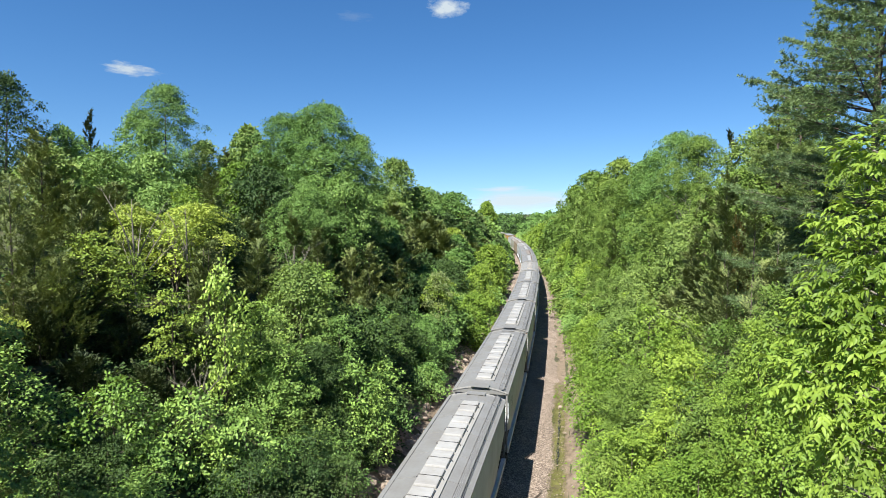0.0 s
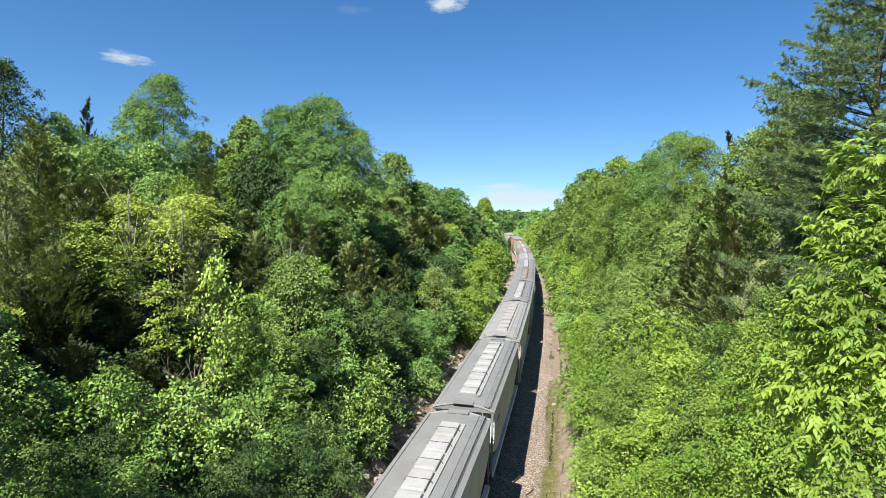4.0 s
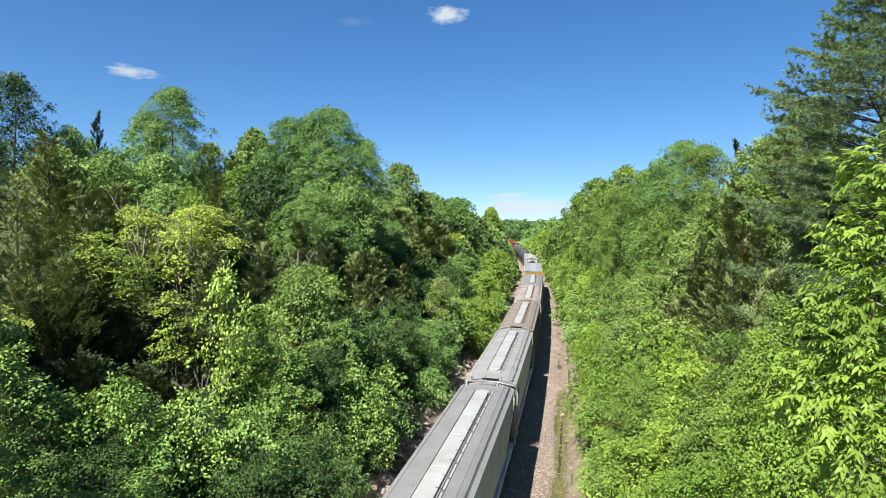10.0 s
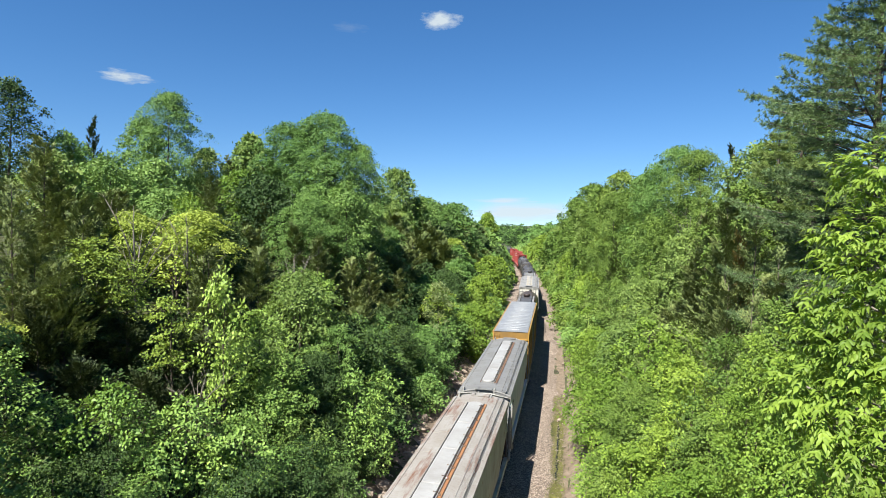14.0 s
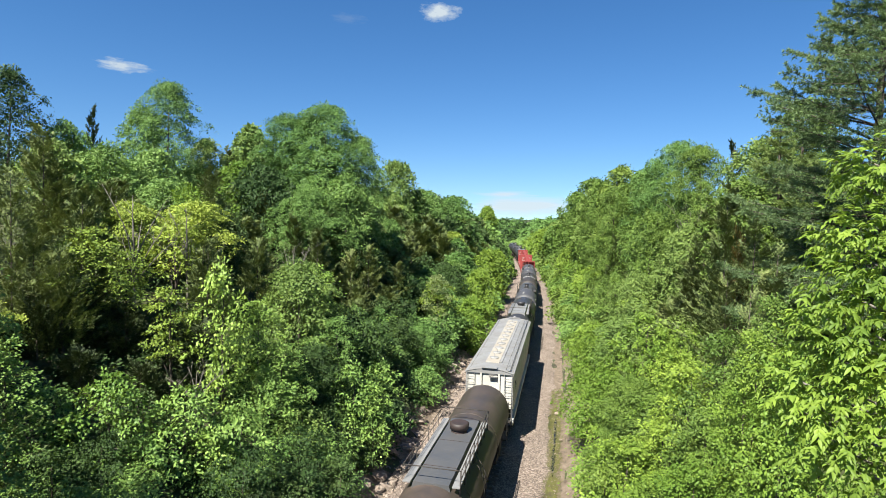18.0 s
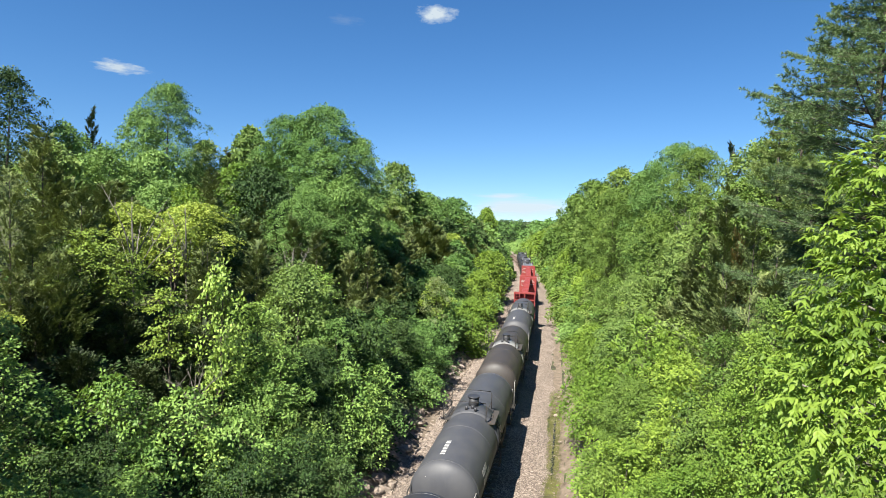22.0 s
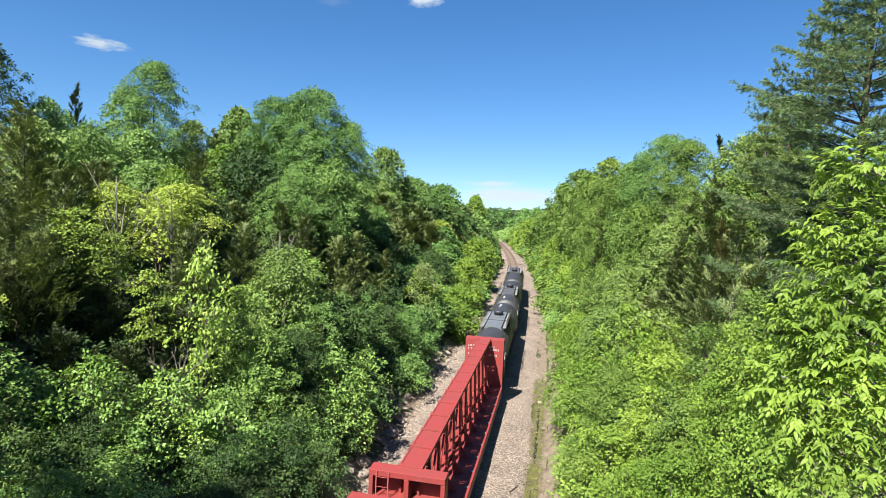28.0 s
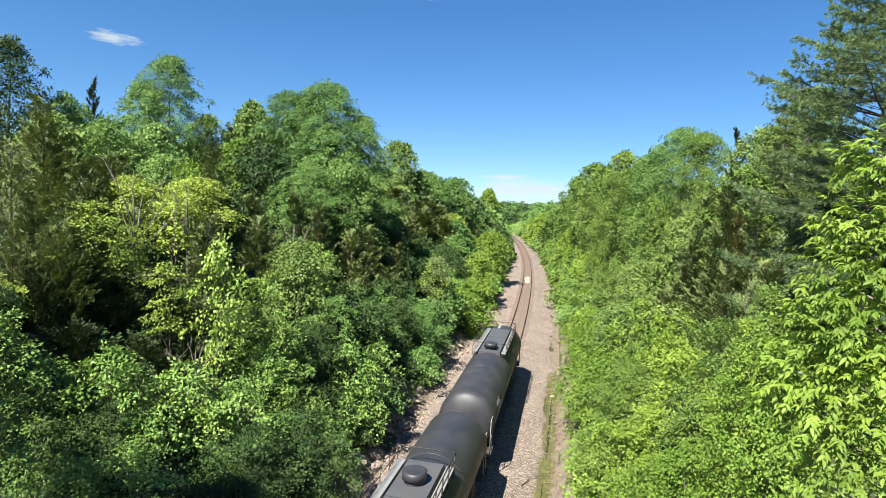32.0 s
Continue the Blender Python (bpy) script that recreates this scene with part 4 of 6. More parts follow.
bare_tree(22.6, 74.0, 9.0, 71, "dead grey tree with bare forking limbs")
bare_tree(23.5, 64.0, 10.0, 72, "dead grey tree with bare forking limbs")
bare_tree(22.0, 50.0, 8.0, 73, "dead grey tree with bare forking limbs")
bare_tree(-10.4, 23.5, 3.4, 74, "dead brushy sapling with bare twigs")
bare_tree(-14.9, 27.0, 8.1, 76, "dead grey tree with bare forking limbs")
bare_tree(-14.2, 31.0, 6.8, 77, "dead grey tree with bare forking limbs")
bare_tree(-9.1, 34.0, 7.2, 78, "dead grey tree with bare forking limbs")
bare_tree(-16.0, 33.0, 5.0, 75, "dead grey tree with bare forking limbs")
edge_mix = random.Random(15)
for k in range(26):
    s = 13 + k * 0.95 + edge_mix.uniform(-0.3, 0.3)
    n = -(6.5 if s < 27 else 6.2) - edge_mix.uniform(0, 1.1)
    x, y = spot(n, s)
    # Bushes before 25 m are dark, imitating shade by leaf colour.
    plant("bush", edge_mix.choice(("dark", "spruce_and_shade", "spruce_and_shade", "dark") if s < 25 else ("cool", "dark", "maple", "dark")), x, y, edge_mix.uniform(1.8, 3.0), edge_mix.uniform(1.1, 1.5))
# Two unseen trees left of the view, added to shade the bank.
plant("broad", "maple", -12.4, 10.8, 13.0, 2.6, "far")
plant("broad", "maple", -11.2, 7.6, 15.0, 2.8, "far")
plant("broad", "pale", -0.5, 55.0, 7.3, 1.2, "near")
plant("bush", "pale", 12.9, 22.5, 2.0, 1.0, "near")

# ---- rocks, moss and water beside the ballast ----
def rock_mesh(seed):
    rng = random.Random(seed)
    bm = bmesh.new()
    bmesh.ops.create_icosphere(bm, subdivisions=2, radius=0.5)
    cut = [(Vector((rng.gauss(0, 1), rng.gauss(0, 1), rng.gauss(0, 1))).normalized(), rng.uniform(0.24, 0.40)) for _ in range(9)]
    for v in bm.verts:
        for n, d in cut:
            e = v.co.dot(n) - d
            if e > 0:
                v.co -= n * e
        v.co += Vector((rng.uniform(-1, 1), rng.uniform(-1, 1), rng.uniform(-1, 1))) * 0.012
    return mesh_from("rock", bm, ROCK)


ROCKS = [rock_mesh(k) for k in range(7)]
strew = random.Random(12)


def rock(n, s, size):
    x, y = spot(n, s)
    g = float(ground(n, s)) if abs(n) > 4.7 else -0.47
    ob = new("rock", ROCKS[strew.randrange(7)])
    ob.matrix_basis = pose(x, y, max(g, -0.58) + size * 0.12, strew.uniform(-25, 25), strew.uniform(-25, 25), strew.uniform(0, 360)) @ Matrix.Diagonal((size, size * strew.uniform(0.6, 1), size * strew.uniform(0.4, 0.7), 1))
    tagged(ob, "pale buff limestone rock beside the ballast", "rock", "rocks along the track")


for k in range(70):
    s = 26 + 110 * (k / 70) ** 1.4
    rock(4.75 - 0.010 * max(0, s - 45) + strew.gauss(0.25, 0.30), s, strew.choice((0.12, 0.16, 0.2, 0.28, 0.45)))
for k in range(130):
    s = 24 + 120 * (k / 130) ** 1.5
    rock(-4.7 + strew.gauss(0, 0.5), s, strew.choice((0.2, 0.3, 0.45, 0.7, 0.95)))

for k in range(70):
    s = 21 + 60 * (k / 70) ** 1.3
    rock(-5.5 + strew.gauss(0, 0.55), s, strew.choice((0.25, 0.4, 0.6, 0.85, 1.1)))

for dn, ds, size in ((0, 0, 1.3), (0.7, 0.5, 0.9), (-0.6, -0.3, 0.8), (0.3, -0.9, 0.7)):
    rock(9.2 + dn, 28.5 + ds, size)


def rubble(name, n_mid, n_dev, s0, s1, count, lo, hi, seed, label):
    """Loose broken stone, too much to count."""
    rng = np.random.default_rng(seed)
    n, s = rng.normal(n_mid, n_dev, count), s0 + (s1 - s0) * rng.uniform(0, 1, count) ** 1.3
    x, y = spot(n, s)
    g = np.where(np.abs(n) > 4.7, np.maximum(ground(n, s), -0.56), -0.46)
    c = np.stack([x, y, g + 0.01], 1)
    sz = rng.uniform(lo, hi, count)[:, None, None] * rng.uniform(0.6, 1.1, (count, 6, 1))
    octa = np.array([(1, 0, 0), (0, 1, 0), (-1, 0, 0), (0, -1, 0), (0, 0, 0.7), (0, 0, -0.7)], dtype=float)
    a = rng.uniform(0, 6.28, count)
    rot = np.stack([np.stack([np.cos(a), -np.sin(a), 0 * a], -1), np.stack([np.sin(a), np.cos(a), 0 * a], -1), np.stack([0.3 * np.cos(a), 0 * a, 1 + 0 * a], -1)], 1)
    v = c[:, None] + np.einsum("kij,vj->kvi", rot, octa) * sz
    f = [(0, 1, 4), (1, 2, 4), (2, 3, 4), (3, 0, 4)]
    me = bpy.data.meshes.new(name)
    idx = (np.arange(count)[:, None, None] * 6 + np.array(f)[None]).reshape(-1, 3)
    me.from_pydata(v.reshape(-1, 3).tolist(), [], idx.tolist())
    me.materials.append(ROCK)
    tagged(new(name, me), label, "rubble", kind="stuff")


rubble("rubble", -4.3, 0.5, 20, 170, 2600, 0.04, 0.16, 51, "pale broken limestone at the foot of the bank")
rubble("rubble", 4.7, 0.5, 20, 170, 2400, 0.02, 0.07, 52, "pale broken limestone along the ditch")
rubble("rubble", 2.4, 0.9, 18, 110, 2600, 0.02, 0.05, 53, "loose pale stones scattered over the ballast")


def strip(name, n_mid, half, s0, s1, z, mat, seed, label, category):
    """A ragged patch laid along the ditch."""
    rng = np.random.default_rng(seed)
    ss = np.linspace(s0, s1, int((s1 - s0) * 5))
    taper = np.clip(np.minimum(ss - s0, s1 - ss) / 1.5, 0.05, 1)
    wob = np.convolve(rng.normal(0, 1, len(ss) + 8), np.ones(9) / 9, "valid") * 0.5
    h1, h2 = half * taper * (1 + wob + rng.normal(0, 0.15, len(ss))), half * taper * (1 - wob + rng.normal(0, 0.15, len(ss)))
    cols = [spot(n_mid - h1, ss), spot(np.full(len(ss), n_mid), ss), spot(n_mid + h2, ss)]
    v = np.stack([np.stack([c[0], c[1], np.full(len(ss), z + (0.02 if i == 1 else -0.03))], -1) for i, c in enumerate(cols)], 1)
    tagged(new(name, raw_mesh(name, v.reshape(-1, 3), grid_quads(len(ss), 3), mat, True)), label, category, kind="structure")


damp = np.random.default_rng(8)
count = 1700
n = np.where(damp.random(count) < 0.5, 4.0, 4.5) + damp.normal(0, 0.15, count)
s = damp.choice(np.arange(28.5, 50, 1.1), count) + damp.normal(0, 0.55, count)
x, y = spot(n, s)
v = sprays(damp, np.stack([x, y, np.full(count, -0.49)], 1), np.tile([[0, 0, 1.0]], (count, 1)), 8, np.full(count, 0.11), 0.05, 0.6)
tagged(new("moss", leaves_mesh("moss", v, LEAF["moss"])), "yellow-green moss along the wet ditch", "moss", kind="stuff")
MOSSY = rough_material("wet_moss", [(0.35, (0.085, 0.07, 0.04)), (0.5, (0.12, 0.118, 0.034)), (0.66, (0.155, 0.155, 0.04))], 2.2, 26, relief=0.03)
strip("moss_bed", 4.26, 0.36, 26, 46, -0.545, MOSSY, 62, "olive yellow moss and wet silt in the ditch", "moss")
strip("water", 4.27, 0.12, 33, 43.5, -0.52, WATER, 63, "dark shallow water standing in the ditch", "water")
strip("water", 4.2, 0.10, 28, 30.5, -0.52, WATER, 64, "dark shallow water standing in the ditch", "water")


SAND = rough_material("pale_sand", [(0.3, (0.24, 0.205, 0.17)), (0.6, (0.35, 0.31, 0.265))], 3, 30, relief=0.01)
strip("sand", 0.05, 0.5, 101, 111, -0.11, SAND, 65, "pale sand spilt between the rails", "sand")


def fallen_branch(n, s, size, turn, seed, label):
    x, y = spot(n, s)
    rng = random.Random(seed)
    bm = bmesh.new()
    p = Vector((-size / 2, 0, 0.04))
    pts = [p]
    for k in range(5):
        p = p + Vector((size / 5, rng.uniform(-0.12, 0.12) * size, rng.uniform(-0.01, 0.05)))
        pts.append(p)
    rod(bm, pts, [0.03, 0.028, 0.024, 0.02, 0.015, 0.008], 6)
    for k in (2, 3, 4):
        rod(bm, [pts[k], pts[k] + Vector((rng.uniform(0.1, 0.3), rng.choice((-1, 1)) * rng.uniform(0.15, 0.35), 0.08)) * size], [0.014, 0.005], 5)
    ob = new("fallen_branch", mesh_from("fallen_branch", bm, BARK))
    ob.matrix_basis = pose(x, y, -0.43, 0, 0, turn)
    tagged(ob, label, "branch")


fallen_branch(3.35, 30.2, 1.5, 60, 3, "dead grey branch lying on the gravel")
fallen_branch(-4.4, 30.0, 2.2, 100, 4, "dead grey branch lying among the rocks")
fallen_branch(-4.9, 33.0, 1.8, 40, 5, "dead grey branch lying among the rocks")
fallen_branch(-4.6, 27.5, 2.0, 130, 6, "dead grey branch lying among the rocks")

# ---- clouds, very far off ----
CLOUDS = []


def cloud(x, z, w, h, mat, label, drift):
    bm = bmesh.new()
    bmesh.ops.create_grid(bm, x_segments=8, y_segments=8, size=1.0)
    ob = new("cloud", mesh_from("cloud", bm, mat))
    m = Matrix.Translation((x, 3000, z)) @ look((0, 0, 0), (-x, -3000, 14 - z)).to_3x3().to_4x4() @ Matrix.Diagonal((w, h, 1, 1))
    ob.matrix_basis = m
    tagged(ob, label, "cloud", "clouds", "structure")
    CLOUDS.append((ob, Vector((x, 3000, z)), Vector((drift, 3000, z - 14)), m))


cloud(17, 1085, 210, 110, cloud_material("cumulus_vapour", 3.1, 2.2, 0.322, 0.95), "small bright white cumulus cloud", -120)
cloud(-1655, 768, 265, 66, cloud_material("small_cumulus_vapour", 7.7, 3.1, 0.31, 0.85), "small flat white cumulus cloud", -110)
cloud(430, 78, 720, 125, cloud_material("low_stratus_vapour", 1.3, 1.6, 0.34, 0.85), "pale veil of low cloud near the horizon", 0)
cloud(330, 140, 330, 34, cloud_material("thin_streak_vapour", 4.3, 1.8, 0.34, 0.8), "thin white streak of cloud", 0)
cloud(-470, 1040, 190, 50, cloud_material("wisp_vapour", 9.2, 2.6, 0.248, 0.12), "faint wisp of cloud", -100)


# ---- paints of the train ----
def car_paint(name, base, dirt, rust=0.0, rough=0.55, streak=0.5, metal=0.0, rust_colour=(0.14, 0.053, 0.021)):
    """Weathered paint: clouds of grime, streaks running down the sides, and rust where given."""
    m, nodes, links, bsdf = material(name)
    n1 = noise_node(nodes, links, 0.9, 6)
    r1 = ramp(nodes, [(0.38, (0.0,) * 3), (0.72, (1.0,) * 3)])
    links.new(n1.outputs[0], r1.inputs[0])
    col = mix_col(nodes, links, r1.outputs[0], base, tuple(b * 0.45 + d * 0.55 for b, d in zip(base, dirt)))
    n2 = noise_node(nodes, links, 5, 5, stretch=(1.0, 1.6, 0.18))
    r2 = ramp(nodes, [(0.5, (0.0,) * 3), (0.75, (streak,) * 3)])
    links.new(n2.outputs[0], r2.inputs[0])
    col = mix_col(nodes, links, r2.outputs[0], col, dirt)
    if rust:
        n3 = noise_node(nodes, links, 1.3, 8, rough=0.72, stretch=(1.7, 0.22, 0.5))
        r3 = ramp(nodes, [(0.66 - rust * 0.2, (0.0,) * 3), (0.74 - rust * 0.12, (1.0,) * 3)])
        links.new(n3.outputs[0], r3.inputs[0])
        col = mix_col(nodes, links, r3.outputs[0], col, rust_colour)
    links.new(col, bsdf.inputs["Base Color"])
    bsdf.inputs["Metallic"].default_value = metal
    rr = nodes.new("ShaderNodeMapRange")
    rr.inputs[3].default_value, rr.inputs[4].default_value = rough - 0.12, rough + 0.18
    links.new(n1.outputs[0], rr.inputs[0])
    links.new(rr.outputs[0], bsdf.inputs["Roughness"])
    n4 = noise_node(nodes, links, 1.4, 3)
    bump(nodes, links, bsdf, n4.outputs[0], 0.35, 0.02)
    return m


P = {
    "light": car_paint("light_grey_paint", (0.448, 0.476, 0.504), (0.308, 0.322, 0.336), 0.0, 0.6, 0.35),
    "bluish": car_paint("pale_blue_grey_paint", (0.378, 0.441, 0.504), (0.224, 0.238, 0.252), 0.08, 0.6),
    "sage": car_paint("pale_sage_paint", (0.35, 0.364, 0.322), (0.168, 0.14, 0.105), 0.25),
    "cream": car_paint("cream_paint", (0.476, 0.469, 0.42), (0.294, 0.28, 0.238), 0.0, 0.5, 0.3),
    "olive": car_paint("olive_brown_paint", (0.14, 0.119, 0.084), (0.07, 0.0595, 0.042), 0.3),
    "roof": car_paint("galvanised_roof", (0.164, 0.168, 0.168), (0.112, 0.106, 0.098), 0.0, 0.5, 0.35, 0.0),
    "roof_pale": car_paint("pale_roof_paint", (0.217, 0.22, 0.217), (0.147, 0.136, 0.122), 0.0, 0.5, 0.4),
    "roof_rusty": car_paint("rust_streaked_roof", (0.238, 0.231, 0.217), (0.147, 0.119, 0.0945), 0.75, 0.65, 0.5, 0.0, (0.119, 0.0525, 0.0315)),
    "roof_tan": car_paint("tan_roof_paint", (0.164, 0.143, 0.115), (0.108, 0.0875, 0.07), 0.15, 0.65),
    "lid": car_paint("white_hatch_paint", (0.294, 0.297, 0.294), (0.161, 0.15, 0.136), 0.02, 0.45, 0.3),
    "lid_beige": car_paint("beige_hatch_paint", (0.259, 0.248, 0.231), (0.189, 0.175, 0.158), 0.0, 0.5, 0.3),
    "border": car_paint("pale_coaming_paint", (0.252, 0.252, 0.245), (0.182, 0.175, 0.161), 0.05, 0.5, 0.4),
    "strip": car_paint("cream_strip_paint", (0.35, 0.322, 0.266), (0.238, 0.203, 0.161), 0.1, 0.5, 0.35),
    "orange": car_paint("orange_rust", (0.231, 0.105, 0.042), (0.154, 0.07, 0.035), 0.4, 0.85, 0.5),
    "oxide": car_paint("dark_red_rust", (0.112, 0.042, 0.0315), (0.07, 0.035, 0.028), 0.4, 0.85, 0.5),
    "lid_tan": car_paint("tan_hatch_paint", (0.185, 0.165, 0.145), (0.125, 0.108, 0.092), 0.08, 0.6),
    "rusty_edge": car_paint("rusty_steel", (0.147, 0.0875, 0.056), (0.084, 0.0455, 0.0315), 0.4, 0.8),
    "steel": car_paint("grey_steel", (0.14, 0.14, 0.14), (0.07, 0.063, 0.056), 0.1, 0.5),
    "pipe": car_paint("pale_pipe_paint", (0.28, 0.28, 0.266), (0.168, 0.154, 0.133), 0.1),
    "under": car_paint("dark_running_gear", (0.0315, 0.0294, 0.028), (0.063, 0.049, 0.035), 0.3, 0.8),
    "black": car_paint("black_tank_paint", (0.0231, 0.0245, 0.0301), (0.0525, 0.0511, 0.0504), 0.0, 0.5, 0.25),
    "charcoal": car_paint("charcoal_tank_paint", (0.0448, 0.0469, 0.0546), (0.0735, 0.0735, 0.0756), 0.0, 0.55, 0.25),
    "brown": car_paint("brown_black_tank_paint", (0.042, 0.035, 0.0301), (0.098, 0.07, 0.0525), 0.15, 0.5, 0.35, 0.0, (0.105, 0.056, 0.035)),
    "oxide_cap": car_paint("rusty_black_paint", (0.0245, 0.0196, 0.0182), (0.056, 0.028, 0.0224), 0.15, 0.6, 0.5),
    # Platform grey with the sky's reflection mixed into its colour.
    "platform_sky_sheen": car_paint("platform_paint_with_sky_sheen", (0.105, 0.119, 0.14), (0.119, 0.119, 0.119), 0.0, 0.5),
    "soot": car_paint("sooty_tank_paint", (0.0294, 0.0266, 0.0252), (0.0595, 0.049, 0.042), 0.1, 0.55, 0.3, 0.0, (0.07, 0.042, 0.0315)),
    "platform": car_paint("grey_platform_paint", (0.0595, 0.063, 0.0679), (0.091, 0.0875, 0.084), 0.0, 0.5),
    "pale_deck": car_paint("pale_deck_paint", (0.189, 0.193, 0.189), (0.14, 0.136, 0.126), 0.0, 0.5),
    "grating": car_paint("pale_steel_grating", (0.21, 0.21, 0.206), (0.14, 0.136, 0.126), 0.0, 0.5),
    "red": car_paint("red_car_paint", (0.235, 0.031, 0.029), (0.145, 0.036, 0.030), 0.1, 0.6, 0.35, 0.0, (0.12, 0.045, 0.035)),
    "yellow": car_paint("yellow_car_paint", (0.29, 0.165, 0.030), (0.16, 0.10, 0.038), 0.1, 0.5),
    # The yellow again, darkened for shade in the recesses between the ribs.
    "yellow_rib_shade": car_paint("yellow_paint_with_rib_shade", (0.21, 0.119, 0.0245), (0.112, 0.07, 0.028), 0.2, 0.6),
    "silver": car_paint("bare_galvanised_sheet", (0.33, 0.345, 0.36), (0.22, 0.235, 0.25), 0.0, 0.4, 0.2, 0.55),
    "mark": car_paint("white_stencil_paint", (0.336, 0.336, 0.329), (0.35, 0.343, 0.322), 0.0, 0.6, 0.2),
}


# ---- parts that all cars have ----
GEAR = {}


def shared(key, make, mat):
    if key not in GEAR:
        GEAR[key] = mesh_from(key, make(), mat)
    return GEAR[key]


def wheel_bm():
    bm = bmesh.new()
    prof = [(0.0, -0.09), (0.12, -0.09), (0.14, -0.04), (0.36, -0.03), (0.38, -0.06), (0.455, -0.06), (0.46, 0.035), (0.50, 0.05), (0.49, 0.07), (0.38, 0.07), (0.36, 0.0), (0.12, 0.03), (0.0, 0.03)]
    rings = []
    for k in range(20):
        a = 2 * math.pi * k / 20
        rings.append([bm.verts.new((x, r * math.cos(a), r * math.sin(a))) for r, x in prof])
    for q, w in zip(rings, rings[1:] + rings[:1]):
        for i in range(len(prof) - 1):
            bm.faces.new((q[i], q[i + 1], w[i + 1], w[i]))
    bmesh.ops.remove_doubles(bm, verts=bm.verts[:], dist=1e-4)
    bmesh.ops.recalc_face_normals(bm, faces=bm.faces[:])
    return bm


def side_frame_bm():
    bm = bmesh.new()
    prism(bm, [(-1.25, 0.36), (-1.25, 0.60), (-0.65, 0.74), (0.65, 0.74), (1.25, 0.60), (1.25, 0.36), (0.95, 0.36), (0.45, 0.22), (-0.45, 0.22), (-0.95, 0.36)], -0.09, 0.09)
    bmesh.ops.rotate(bm, verts=bm.verts[:], cent=(0, 0, 0), matrix=Matrix.Rotation(radians(90), 3, "Z"))
    for y in (-0.3, -0.1, 0.1, 0.3):
        rod(bm, [(0, y, 0.3), (0, y, 0.7)], 0.1, 8)
    return bm


def add(name, mesh, parent, x=0, y=0, z=0, rz=0, label=""):
    ob = new(name, mesh)
    ob.parent = parent
    ob.matrix_basis = pose(x, y, z, 0, 0, rz)
    return tagged(ob, label)


def running_gear(car, L):
    """Two trucks with four wheels each, centre sill and couplers."""
    for y in (-L / 2 + 2.6, L / 2 - 2.6):
        bolster = boxed(-1.15, 1.15, -0.25, 0.25, 0.42, 0.78, bevel=0.05)
        for a in (-0.88, 0.88):
            rod(bolster, [(-0.9, a, 0.46), (0.9, a, 0.46)], 0.08, 8)
        truck = part("truck", bolster, P["under"], car, "dark cast steel truck")
        truck.matrix_basis = pose(0, y, 0)
        for a in (-0.88, 0.88):
            for x, turn in ((-0.755, 180), (0.755, 0)):
                add("wheel", shared("wheel", wheel_bm, P["under"]), truck, x, a, 0.46, turn)
        for x in (-1.02, 1.02):
            add("side_frame", shared("side_frame", side_frame_bm, P["under"]), truck, x, 0, 0)
    part("centre_sill", boxed(-0.22, 0.22, -L / 2 + 0.7, L / 2 - 0.7, 0.72, 1.04), P["under"], car)
    for sgn in (-1, 1):
        bm = boxed(-0.12, 0.12, *sorted((sgn * (L / 2 - 0.7), sgn * (L / 2 - 0.05))), 0.76, 0.98, bevel=0.03)
        box(bm, -0.18, 0.18, *sorted((sgn * (L / 2 - 0.28), sgn * (L / 2 - 0.02))), 0.72, 1.02, bevel=0.05)
        part("coupler", bm, P["under"], car)


def ladder_bm(x0, x1, y, z0, z1, step=0.36):
    bm = bmesh.new()
    for x in (x0, x1):
        rod(bm, [(x, y, z0), (x, y, z1)], 0.022)
    z = z0 + 0.15
    while z < z1:
        rod(bm, [(x0, y, z), (x1, y, z)], 0.016)
        z += step
    return bm


def bars(bm, rows, origin, across, down, size, rng):
    """Unreadable stencilled lettering: short upright bars in rows."""
    o, a, d = Vector(origin), Vector(across).normalized(), Vector(down).normalized()
    n = a.cross(d).normalized()
    for r, count in enumerate(rows):
        for k in range(count):
            if rng.random() < 0.1:
                continue
            p = o + a * (k * size * 0.78) + d * (r * size * 1.5)
            w = size * rng.uniform(0.35, 0.58)
            vs = [bm.verts.new(p + a * i + d * j + n * e) for e in (0.0, 0.004) for i, j in ((0, 0), (w, 0), (w, size), (0, size))]
            bm.faces.new(vs[4:])
            for i in range(4):
                bm.faces.new((vs[i], vs[(i + 1) % 4], vs[4 + (i + 1) % 4], vs[4 + i]))
    bmesh.ops.recalc_face_normals(bm, faces=bm.faces[:])
    return bm


